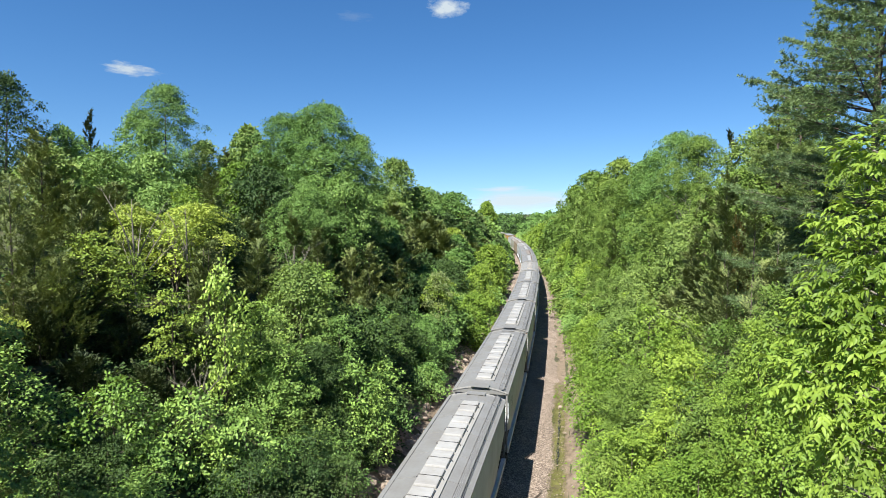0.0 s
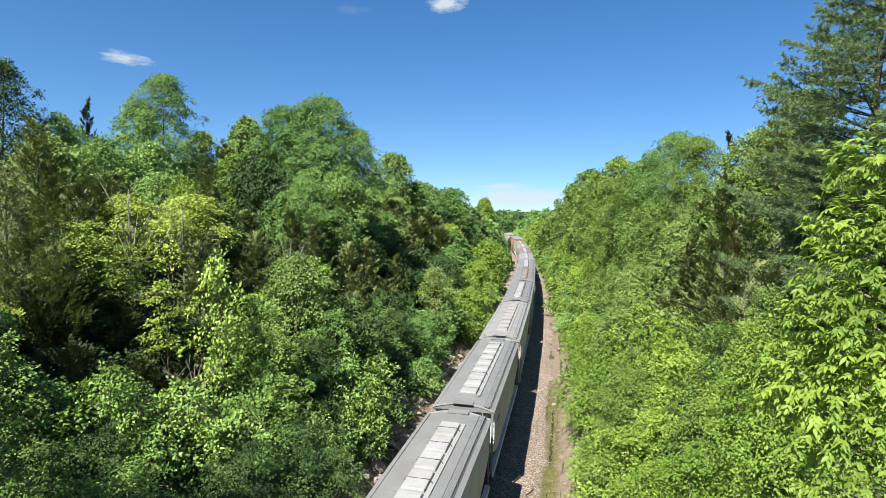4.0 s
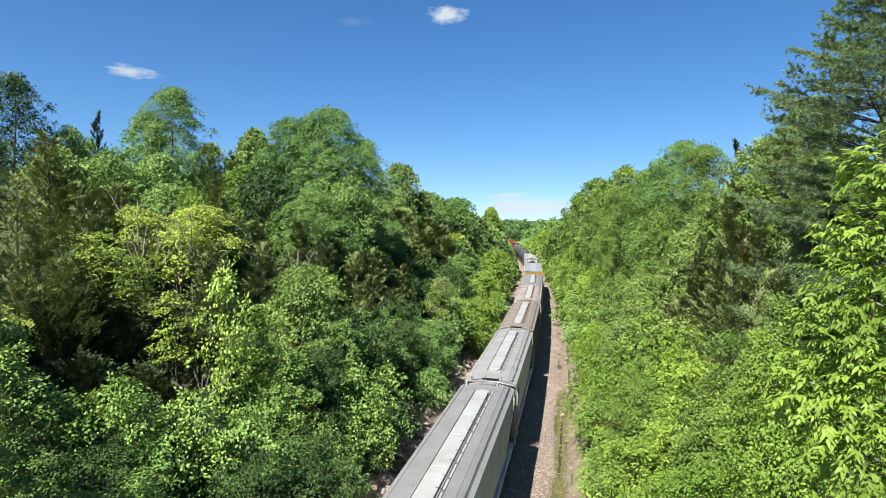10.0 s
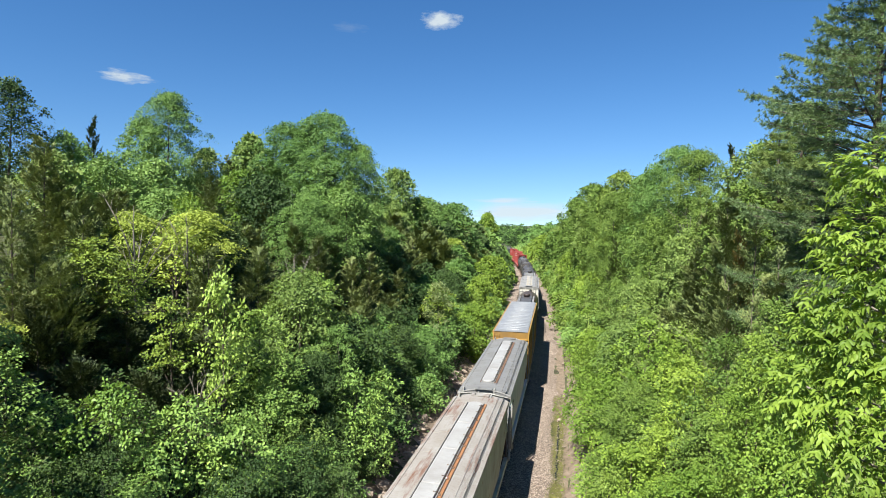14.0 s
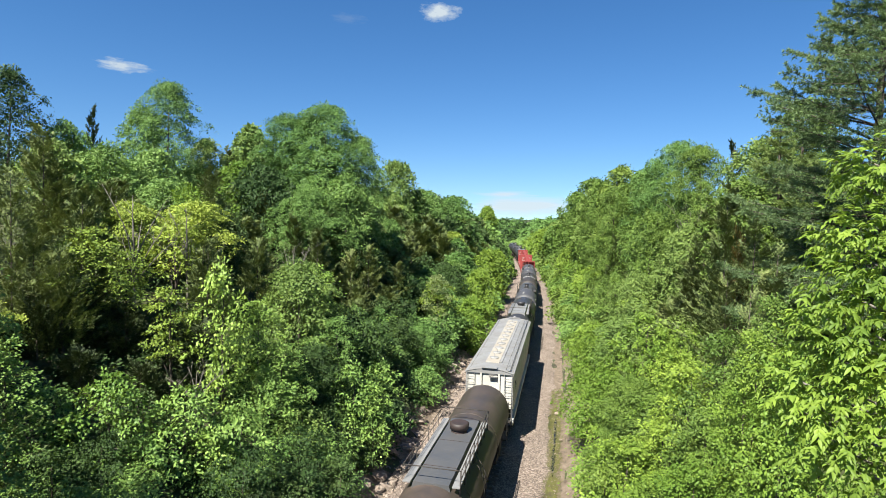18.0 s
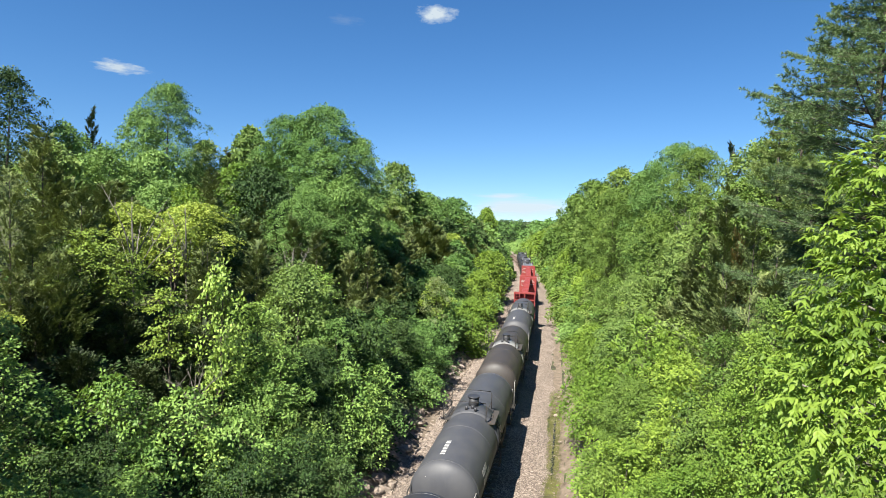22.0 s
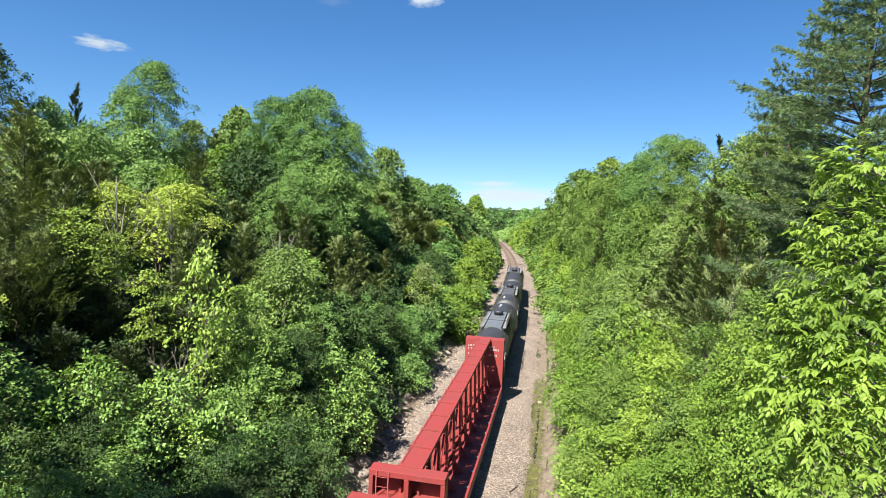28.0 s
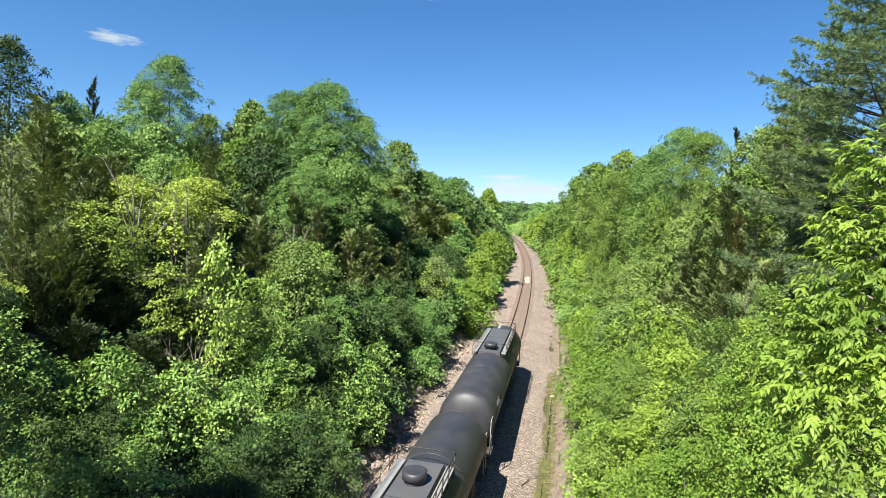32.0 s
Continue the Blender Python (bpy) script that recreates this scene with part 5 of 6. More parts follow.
# ---- covered hopper cars ----
def hopper(L, body, roof, lid, style, label, ribs=False, pipes=False, count=8, marks=False, edge=None, seed=1, height=4.42, deep=0.45):
    car = thing("hopper_car", label, "freight car", "cars of the train")
    rng = random.Random(seed)
    W, E = 1.53, L / 2 - 0.55
    eave, top = height - 0.05, height + 0.25

    def arch(x, lift=0.0):
        return eave + 0.03 + lift + (top - eave - 0.03) * (1 - (x / W) ** 2)

    # the tub: straight sides, ends sloping in beneath
    bm = bmesh.new()
    ye = E - deep
    rings = []
    for y, zb in ((-ye, 2.1), (-ye + 2.3, 1.05), (ye - 2.3, 1.05), (ye, 2.1)):
        rings.append([bm.verts.new(c) for c in ((-W, y, eave), (-W - 0.02, y, 2.9), (-W + 0.1, y, max(zb, 1.35)), (-0.5, y, zb), (0.5, y, zb), (W - 0.1, y, max(zb, 1.35)), (W + 0.02, y, 2.9), (W, y, eave))])
    for q, w in zip(rings, rings[1:]):
        for k in range(7):
            bm.faces.new((q[k], q[k + 1], w[k + 1], w[k]))
    bm.faces.new(rings[0])
    bm.faces.new(list(reversed(rings[-1])))
    bmesh.ops.recalc_face_normals(bm, faces=bm.faces[:])
    part("body", bm, P[body], car)
    xs = [W * q / 8 for q in range(-8, 9)]
    outline = [(-W - 0.05, eave - 0.06), (-W - 0.05, eave + 0.02)] + [(x, arch(x)) for x in xs] + [(W + 0.05, eave + 0.02), (W + 0.05, eave - 0.06)]
    part("roof", prism(bmesh.new(), outline, -E, E), P[roof], car, "weathered arched sheet-metal roof")
    for k in range(7):
        y = -E + (k + 0.5) * 2 * E / 7
        for sgn in (-1, 1):
            curve = [sgn * (0.62 + q * (W - 0.70) / 4) for q in range(5)]
            band = [(x, arch(x, 0.016)) for x in curve] + [(x, arch(x, -0.02)) for x in reversed(curve)]
            part("roof_seam", prism(bmesh.new(), band, y - 0.03, y + 0.03), P[roof], car)
    for y in (-E, E):
        band = [(x, arch(x, 0.03)) for x in xs] + [(x, arch(x, -0.03)) for x in reversed(xs)]
        part("roof_edge", prism(bmesh.new(), band, y - 0.035, y + 0.035), P["border"], car)
    if ribs:
        n = 13
        for k in range(n):
            y = -ye + 0.3 + k * (2 * ye - 0.6) / (n - 1)
            for sgn in (-1, 1):
                part("rib", boxed(*sorted((sgn * (W + 0.015), sgn * (W + 0.10))), y - 0.06, y + 0.06, 1.3, eave - 0.07), P[body], car)
    for sgn in (-1, 1):
        part("side_sill", boxed(*sorted((sgn * (W - 0.16), sgn * (W + 0.06))), -E + 0.1, E - 0.1, 1.02, 1.3, bevel=0.02), P[body], car)
    # one grating walkway along the roof, on brackets
    board = bmesh.new()
    for q in range(4):
        a = 1.06 + q * 0.06
        box(board, a, a + 0.048, -E + 0.05, E - 0.05, arch(1.06) + 0.03, arch(1.06) + 0.055)
    part("running_board", board, P[roof], car, "steel grating walkway")
    for k in range(int(2 * E / 1.25)):
        y = -E + 0.5 + k * 1.25
        part("walkway_bracket", boxed(1.02, 1.32, y - 0.025, y + 0.025, arch(1.32) - 0.02, arch(1.06) + 0.052), P["border"], car)
    for x, z in ((1.03, arch(1.06) + 0.06), (1.32, arch(1.06) + 0.06)):
        rl = bmesh.new()
        rod(rl, [(x, -E + 0.1, z), (x, E - 0.1, z)], 0.013, 5)
        part("walkway_rail", rl, P["steel"], car)
    rl = bmesh.new()
    rod(rl, [(-W + 0.16, -E + 0.05, arch(W - 0.16) + 0.02), (-W + 0.16, E - 0.05, arch(W - 0.16) + 0.02)], 0.02, 5)
    part("eave_rail", rl, P[roof], car)
    # loading hatches along the middle
    span = 2 * E * 0.80
    w = 0.42
    if style == "trough":
        w = 0.37
    part("hatch_border", boxed(-w - 0.07, w + 0.20, -span / 2 - 0.12, span / 2 + 0.12, top - 0.01, top + 0.006), P["border" if edge is None or edge == "lid_tan" else roof], car)
    if edge:
        for sgn in (-1, 1):
            part("hatch_coaming", boxed(*sorted((sgn * (w + 0.03), sgn * (w + (0.22 if sgn > 0 else 0.09)))), -span / 2, span / 2, top - 0.01, top + 0.012), P[edge if sgn > 0 or edge != "orange" else "oxide"], car, "rust-stained hatch coaming")
    if style == "panel":
        step = span / count
        for k in range(count):
            y = -span / 2 + k * step
            part("hatch", boxed(-w, w, y + 0.07, y + step - 0.07, top - 0.02, top + 0.13, bevel=0.06), P[lid], car)
            bar = bmesh.new()
            rod(bar, [(-w - 0.10, y + step / 2, top + 0.02), (-w - 0.02, y + step / 2, top + 0.15), (w + 0.02, y + step / 2, top + 0.15), (w + 0.10, y + step / 2, top + 0.02)], 0.018, 5)
            part("latch_bar", bar, P["steel"], car)
    elif style == "trough":
        step = span / 4
        for k in range(4):
            y = -span / 2 + k * step
            lidm = boxed(-w, w, y + (w if k == 0 else 0.01), y + step - (w if k == 3 else 0.02), top - 0.02, top + 0.12, bevel=0.04)
            if k in (0, 3):
                rod(lidm, [(0, y + (w if k == 0 else step - w), top - 0.02), (0, y + (w if k == 0 else step - w), top + 0.116)], w - 0.004, 20)
            part("hatch", lidm, P[lid], car)
            for f in (0.2, 0.5, 0.8):
                bar = bmesh.new()
                yy = y + step * f
                rod(bar, [(w - 0.1, yy, top + 0.135), (w + 0.08, yy, top + 0.13), (w + 0.14, yy, top + 0.01)], 0.022, 5)
                box(bar, w + 0.04, w + 0.17, yy - 0.06, yy + 0.06, top, top + 0.06)
                part("latch", bar, P["rusty_edge"] if edge else P["steel"], car)
        for sgn in (-1, 1):
            rl = bmesh.new()
            rod(rl, [(sgn * (w + 0.07), -span / 2, top + 0.05), (sgn * (w + 0.07), span / 2, top + 0.05)], 0.025, 5)
            part("hinge_rail", rl, P["steel"], car)
    else:
        part("hatch_strip", boxed(-w - 0.03, w + 0.03, -span / 2 - 0.4, span / 2 + 0.4, top - 0.01, top + 0.03, bevel=0.01), P["strip"], car, "cream walkway strip between the hatches")
        for k in range(10):
            y = -span / 2 + (k + 0.5) * span / 10
            bm = bmesh.new()
            rod(bm, [(0, y, top + 0.02), (0, y, top + 0.09), (0, y, top + 0.12)], [0.33, 0.31, 0.18], 18)
            rod(bm, [(0, y - 0.2, top + 0.1), (0, y + 0.05, top + 0.26)], 0.03, 6)
            part("hatch", bm, P["border"], car, "dull metal hatch with an upright handle")
    # ends: recessed sheet, posts, ladder, crossover walk
    for sgn in (-1, 1):
        ya, yb = sgn * ye, sgn * E
        for x in (-W + 0.03, W - 0.03):
            part("corner_post", boxed(x - 0.03, x + 0.03, *sorted((yb - sgn * 0.09, yb - sgn * 0.03)), 1.0, eave - 0.05, bevel=0.01), P[roof], car)
        for x in (-0.55, 0.62):
            part("end_post", boxed(x - 0.06, x + 0.06, *sorted((ya, ya + sgn * 0.14)), 2.1, eave - 0.05), P[body], car)
        part("ladder", ladder_bm(-W + 0.08, -W + 0.55, yb - sgn * (0.05 if deep > 0.2 else -0.03), 1.0, eave), P["rusty_edge" if seed % 3 == 0 else "steel"], car)
        part("ladder", ladder_bm(W - 0.55, W - 0.08, yb - sgn * (0.05 if deep > 0.2 else -0.03), 1.0, eave), P["rusty_edge" if seed % 3 == 0 else "steel"], car)
        part("end_platform", boxed(-W, W, *sorted((ya - sgn * 1.4, yb + sgn * 0.05)), 0.98, 1.08), P["under"], car)
        tread = bmesh.new()
        for k in range(6 if style != "strip" else 2):
            box(tread, -0.02, 0.5, *sorted((yb + sgn * (0.02 + 0.0), yb + sgn * 0.16)), eave - 0.12 - 0.14 * k, eave - 0.09 - 0.14 * k)
        part("end_step", tread, P["steel"], car, "dark steel steps at the end")
        part("crosswalk", boxed(-0.5, 0.5, *sorted((yb - sgn * 0.35, yb + sgn * 0.14)), top + 0.02, top + 0.05), P[roof], car)
        bw = bmesh.new()
        rod(bw, [(-0.35, ya + sgn * 0.25, 2.7), (-0.35, ya + sgn * 0.29, 2.7)], 0.26, 14)
        part("brake_wheel", bw, P["steel"], car)
        if pipes:
            pb = bmesh.new()
            rod(pb, [(-W, yb, eave + 0.02), (0.4, yb + sgn * 0.1, eave + 0.10), (W + 0.02, yb + sgn * 0.1, eave - 0.1), (W + 0.12, yb, eave - 0.5), (W + 0.12, yb, 1.3)], 0.05, 7)
            rod(pb, [(W + 0.12, yb, 1.7), (W + 0.12, yb - sgn * 0.3, 1.2)], 0.07, 7)
            part("vent_pipe", pb, P["pipe"], car, "pale grey pipe bent over the end")
            for x in (-1.2, -0.3, 0.6):
                part("pipe_bracket", boxed(x - 0.04, x + 0.04, *sorted((yb - sgn * 0.30, yb + sgn * 0.05)), eave + 0.05, top + 0.05, bevel=0.01), P["pipe"], car)
        if marks:
            tagged(part("stencil", bars(bmesh.new(), (4, 5), (0.75, ya + sgn * 0.004, eave - 0.35), (-sgn, 0, 0) if sgn > 0 else (1, 0, 0), (0, 0, -1), 0.15, rng), P["under"], car), kind="stuff")
    tagged(part("stencil", bars(bmesh.new(), (5, 7), (W + 0.021, -ye + 1.2, 3.5), (0, 1, 0), (0, 0, -1), 0.26, rng), P["under"], car), kind="stuff")
    part("discharge_gate", boxed(-0.7, 0.7, -ye + 2.6, ye - 2.6, 0.55, 1.06, bevel=0.1), P["under"], car)
    running_gear(car, L)
    return car


# ---- tank cars ----
def lathe_y(bm, prof, segs, zc):
    """A body of revolution round a level line at height zc, from (y, radius) pairs."""
    rings = [[bm.verts.new((r * math.cos(2 * math.pi * k / segs), y, zc + r * math.sin(2 * math.pi * k / segs))) for k in range(segs)] for y, r in prof]
    for q, w in zip(rings, rings[1:]):
        for k in range(segs):
            bm.faces.new((q[k], q[(k + 1) % segs], w[(k + 1) % segs], w[k])).smooth = True
    bm.faces.new(rings[0])
    bm.faces.new(list(reversed(rings[-1])))
    bmesh.ops.recalc_face_normals(bm, faces=bm.faces[:])
    return bm


def tank(L, paint, deck, label, marks=0, seed=1, plate=False, cap="black", mark_y=None, deck_paint="platform", deck_y=-1.1, man_y=1.9):
    car = thing("tank_car", label, "tank car", "cars of the train")
    rng = random.Random(seed)
    R, zc = 1.50, 2.66
    E = L / 2 - 0.85
    prof = [(-E + 0.62 * (1 - math.cos(math.pi / 2 * k / 8)), R * max(0.02, math.sin(math.pi / 2 * k / 8))) for k in range(9)]
    prof = prof + [(-y, r) for y, r in reversed(prof)]
    part("barrel", lathe_y(bmesh.new(), prof, 48, zc), P[paint], car)
    for y in (-E + 0.64, -E * 0.38, E * 0.38, E - 0.64):
        part("weld_band", lathe_y(bmesh.new(), [(y - 0.05, R + 0.002), (y - 0.03, R + 0.012), (y + 0.03, R + 0.012), (y + 0.05, R + 0.002)], 48, zc), P[paint], car)
    top = zc + R
    # manway and its platform
    half = 3.5 if deck == "long" else 1.05
    off = deck_y if deck == "long" else -0.2
    dm = bmesh.new()
    if deck == "long":
        rod(dm, [(0, off + man_y, top - 0.1), (0, off + man_y, top + 0.22)], 0.38, 20)
        rod(dm, [(0, off + man_y, top + 0.20), (0, off + man_y, top + 0.46), (0, off + man_y, top + 0.50)], [0.45, 0.45, 0.36], 20)
        part("manway", dm, P[cap], car)
        plat = bmesh.new()
        prism(plat, [(-0.78, top - 0.24), (-0.70, top + 0.05), (0.70, top + 0.05), (0.78, top - 0.24)], off - half, off + half)
        part("platform", plat, P[deck_paint], car, "grey steel platform on the top")
        for y in (off - 2.0, off + 0.7):
            part("platform_seam", boxed(-0.70, 0.70, y - 0.015, y + 0.015, top + 0.045, top + 0.058), P[cap], car)
        for sgn in (-1, 1):
            wk = bmesh.new()
            box(wk, *sorted((sgn * 0.82, sgn * 1.12)), off - half, off + half, top - 0.03, top + 0.01)
            part("side_walk", wk, P["grating"], car, "pale grating walkway")
            rl = bmesh.new()
            for k in range(8):
                y = off - half + 0.1 + k * (2 * half - 0.2) / 7
                rod(rl, [(sgn * 1.12, y, top - 0.35), (sgn * 1.14, y, top + 0.62)], 0.03 if sgn > 0 else 0.014, 5)
            for z in (top + 0.30, top + 0.62):
                rod(rl, [(sgn * 1.14, off - half + 0.1, z), (sgn * 1.14, off + half - 0.1, z)], 0.024 if sgn > 0 else 0.014, 5)
            part("railing", rl, P["under"], car)
        for y in (off - half + 0.1, off + half - 0.1):
            rl = bmesh.new()
            rod(rl, [(-1.14, y, top + 0.62), (1.14, y, top + 0.62)], 0.022, 5)
            part("railing", rl, P["under"], car)
    else:
        rod(dm, [(0, off + 0.42, top - 0.1), (0, off + 0.42, top + 0.50)], 0.28, 18)
        rod(dm, [(0, off + 0.42, top + 0.46), (0, off + 0.42, top + 0.53)], 0.32, 18)
        for vx, vy in ((-0.25, -0.35), (0.25, -0.45), (0.05, -0.15)):
            vm = bmesh.new()
            rod(vm, [(vx, off + vy, top), (vx, off + vy, top + 0.2)], 0.09, 10)
            part("valve", vm, P[cap], car)
        part("manway", dm, P[cap], car)
        part("manway_pad", lathe_y(bmesh.new(), [(off - 0.78, R - 0.05), (off - 0.76, R + 0.03), (off + 0.76, R + 0.03), (off + 0.78, R - 0.05)], 48, zc), P["pale_deck"] if plate else P[paint], car)
        for sgn in (-1, 1):
            part("side_walk", boxed(*sorted((sgn * 0.85, sgn * 1.35)), off - half, off + half, top - 0.42, top - 0.38), P["under"], car)
        for y in (off - half, off + half):
            rl = bmesh.new()
            rod(rl, [(-1.35, y, top - 0.4), (-1.33, y, top + 0.55), (-1.2, y, top + 0.66), (0.85, y, top + 0.66), (0.9, y, top + 0.5), (0.9, y, top - 0.4)], 0.024, 6)
            part("railing", rl, P["under"], car)
        for x in (-1.34, 0.9):
            rl = bmesh.new()
            rod(rl, [(x, off - half, top + 0.15), (x, off + half, top + 0.15)], 0.022, 5)
            part("railing", rl, P["under"], car)
    # ladders down both flanks, end platforms with grab rails
    for sgn in (-1, 1):
        lb = bmesh.new()
        for y in (off - 0.25, off + 0.25):
            pts = [(sgn * (R + 0.10) * math.cos(a), y, zc + (R + 0.10) * math.sin(a)) for a in (radians(d) for d in (50, 35, 20, 5, -10))] + [(sgn * (R + 0.08), y, 1.2)]
            rod(lb, pts, 0.022, 5)
        for d in (45, 30, 15, 0):
            a = radians(d)
            rod(lb, [(sgn * (R + 0.10) * math.cos(a), off - 0.25, zc + (R + 0.10) * math.sin(a)), (sgn * (R + 0.10) * math.cos(a), off + 0.25, zc + (R + 0.10) * math.sin(a))], 0.016, 5)
        part("ladder", lb, P["under"], car)
        part("end_platform", boxed(-1.45, 1.45, *sorted((sgn * (E - 1.1), sgn * (L / 2 - 0.55))), 1.02, 1.12, bevel=0.02), P["under"], car)
        for x in (-1.4, 1.4):
            gr = bmesh.new()
            ya, yb = sgn * (E - 0.5), sgn * (E + 0.15)
            rod(gr, [(x, ya, 1.1), (x, ya, 2.9), (x, ya + sgn * 0.1, 3.0), (x, yb - sgn * 0.1, 3.0), (x, yb, 2.9), (x, yb, 1.1)], 0.026, 6)
            rod(gr, [(x, ya, 2.0), (x, yb, 2.0)], 0.022, 5)
            part("grab_rail", gr, P["pipe"] if x > 0 else P["under"], car)
        part("saddle", boxed(-1.25, 1.25, *sorted((sgn * (E - 2.6), sgn * (E - 1.7))), 0.95, 1.75, bevel=0.1), P["under"], car)
        bw = bmesh.new()
        rod(bw, [(0.7, sgn * (E + 0.1), 2.0), (0.7, sgn * (E + 0.16), 2.0)], 0.25, 14)
        part("brake_wheel", bw, P["steel"], car)

    def stencil(y, ang, rows, size, run):
        """Bars laid on the round of the barrel."""
        bm = bmesh.new()
        for r, count in enumerate(rows):
            a = ang - r * size * 1.4 / R
            for k in range(count):
                yy = y + run * k * size * 0.8
                w = size * rng.uniform(0.4, 0.6)
                c = []
                for rr in (R + 0.003, R + 0.008):
                    for (da, dy) in ((0, 0), (0, w), (-size / R, w), (-size / R, 0)):
                        c.append(bm.verts.new((rr * math.cos(a + da), yy + dy, zc + rr * math.sin(a + da))))
                bm.faces.new(c[4:])
                for i in range(4):
                    bm.faces.new((c[i], c[(i + 1) % 4], c[4 + (i + 1) % 4], c[4 + i]))
        bmesh.ops.recalc_face_normals(bm, faces=bm.faces[:])
        tagged(part("stencil", bm, P["mark"], car, "white stencilled markings"), kind="stuff")

    if marks >= 1:
        stencil(-E + 1.2 if mark_y is None else mark_y, radians(104), (9,), 0.22, 1)
    if marks >= 2:
        stencil(-E + 2.0, radians(22), (5, 8), 0.26, 1)
    if marks == 3:
        tagged(part("stencil", bars(bmesh.new(), (4, 6), (-0.75, -E + 0.20, zc + 0.9), (1, 0, 0), (0, 0.25, -1), 0.12, rng), P["mark"], car, "white stencilled markings"), kind="stuff")
    running_gear(car, L)
    return car


# ---- centre-beam lumber flat cars ----
def centre_beam(L, label, seed=1):
    car = thing("centre_beam_car", label, "flat car", "cars of the train")
    rng = random.Random(seed)
    E, W, T = L / 2 - 1.10, 1.42, 4.62
    part("deck", boxed(-W, W, -E, E, 0.98, 1.12, bevel=0.02), P["red"], car)
    for sgn in (-1, 1):
        sill = bmesh.new()
        prism(sill, [(sgn * (W - 0.06), 0.62), (sgn * (W - 0.06), 1.16), (sgn * (W + 0.06), 1.16), (sgn * (W + 0.06), 0.62)], -E + 0.6, E - 0.6)
        part("side_sill", sill, P["red"], car)
        n = 13
        for k in range(n):
            y = -E + 1.2 + k * (2 * E - 2.4) / (n - 1)
            part("tie_down", boxed(*sorted((sgn * (W - 0.16), sgn * (W - 0.02))), y - 0.05, y + 0.05, 1.15, 1.20, bevel=0.01), P["pipe"], car, "small pale tie-down winch")
    # leaning posts on both sides of the truss
    n = int(2 * E / 1.72)
    step = 2 * (E - 0.3) / n
    for k in range(n + 1):
        y = -E + 0.3 + k * step
        for sgn in (-1, 1):
            po = bmesh.new()
            prism(po, [(sgn * 0.40, 1.12), (sgn * 0.52, 1.12), (sgn * 0.36, T - 0.1), (sgn * 0.27, T - 0.1)], y - 0.10, y + 0.10)
            part("post", po, P["red"], car)
            gu = bmesh.new()
            prism(gu, [(sgn * 0.44, 1.12), (sgn * 0.95, 1.12), (sgn * 0.50, 1.75), (sgn * 0.44, 1.75)], y - 0.02, y + 0.02)
            part("gusset", gu, P["red"], car)
    for k in range(n):
        y = -E + 0.3 + k * step
        up = k < n / 2
        br = bmesh.new()
        a, b = ((y, 1.15), (y + step, T - 0.15)) if up else ((y, T - 0.15), (y + step, 1.15))
        rod(br, [(0, a[0], a[1]), (0, b[0], b[1])], 0.055, 6)
        part("brace", br, P["red"], car)
        ch = boxed(-0.40, 0.40, y + 0.15, y + step - 0.10, T - 0.04, T, bevel=0.008)
        box(ch, -0.45, -0.385, y, y + step, T - 0.14, T + 0.025)
        box(ch, 0.385, 0.45, y, y + step, T - 0.14, T + 0.025)
        part("top_plate", ch, P["red"], car)
        part("top_rib", boxed(-0.47, 0.47, y - 0.06, y + 0.04, T - 0.02, T + 0.075, bevel=0.01), P["red"], car)
    part("web", boxed(-0.03, 0.03, -E + 0.2, E - 0.2, T - 0.45, T - 0.16), P["red"], car)
    part("web", boxed(-0.03, 0.03, -E + 0.2, E - 0.2, 1.12, 1.35), P["red"], car)
    # bulkheads
    for sgn in (-1, 1):
        y0, y1 = sorted((sgn * (E - 0.40), sgn * (E - 0.34)))
        part("bulkhead", boxed(-W, W, y0, y1, 1.1, T - 0.05), P["red"], car)
        for x0, x1, z0, z1 in ((-W, -W + 0.16, 1.1, T - 0.23), (W - 0.16, W, 1.1, T - 0.23), (-0.09, 0.09, 1.1, T - 0.23), (-W, W, T - 0.22, T), (-W, W, 3.5, 3.62), (-W, W, 2.5, 2.62), (-W, W, 1.6, 1.72)):
            part("bulkhead_frame", boxed(x0, x1, *sorted((sgn * (E - 0.34), sgn * (E + 0.26))), z0, z1, bevel=0.015), P["red"], car)
        part("ladder", ladder_bm(-W + 0.3, -W + 0.75, sgn * (E + 0.3), 1.0, T), P["red"], car)
        yi = sgn * (E - 0.405)
        tagged(part("stencil", bars(bmesh.new(), (6, 5, 0, 4, 7), (-1.2 if sgn > 0 else 1.2, yi, T - 0.5), (1, 0, 0) if sgn > 0 else (-1, 0, 0), (0, 0, -1), 0.14, rng), P["mark"], car, "faded white lettering"), kind="stuff")
        tagged(part("stencil", bars(bmesh.new(), (5, 7, 0, 6), (0.35 if sgn > 0 else -0.35, yi, T - 0.5), (1, 0, 0) if sgn > 0 else (-1, 0, 0), (0, 0, -1), 0.14, rng), P["mark"], car, "faded white lettering"), kind="stuff")
        yo = sgn * (E + 0.262)
        tagged(part("stencil", bars(bmesh.new(), (6,), (-0.9, yo, T - 0.04), (1, 0, 0), (0, 0, -1), 0.12, rng), P["mark"], car, "faded white lettering"), kind="stuff")
        tagged(part("stencil", bars(bmesh.new(), (7,), (0.25, yo, T - 0.04), (1, 0, 0), (0, 0, -1), 0.12, rng), P["mark"], car, "faded white lettering"), kind="stuff")
        part("end_platform", boxed(-W, W, *sorted((sgn * (E - 0.3), sgn * (L / 2 - 0.45))), 0.9, 1.0), P["red"], car)
    running_gear(car, L)
    return car


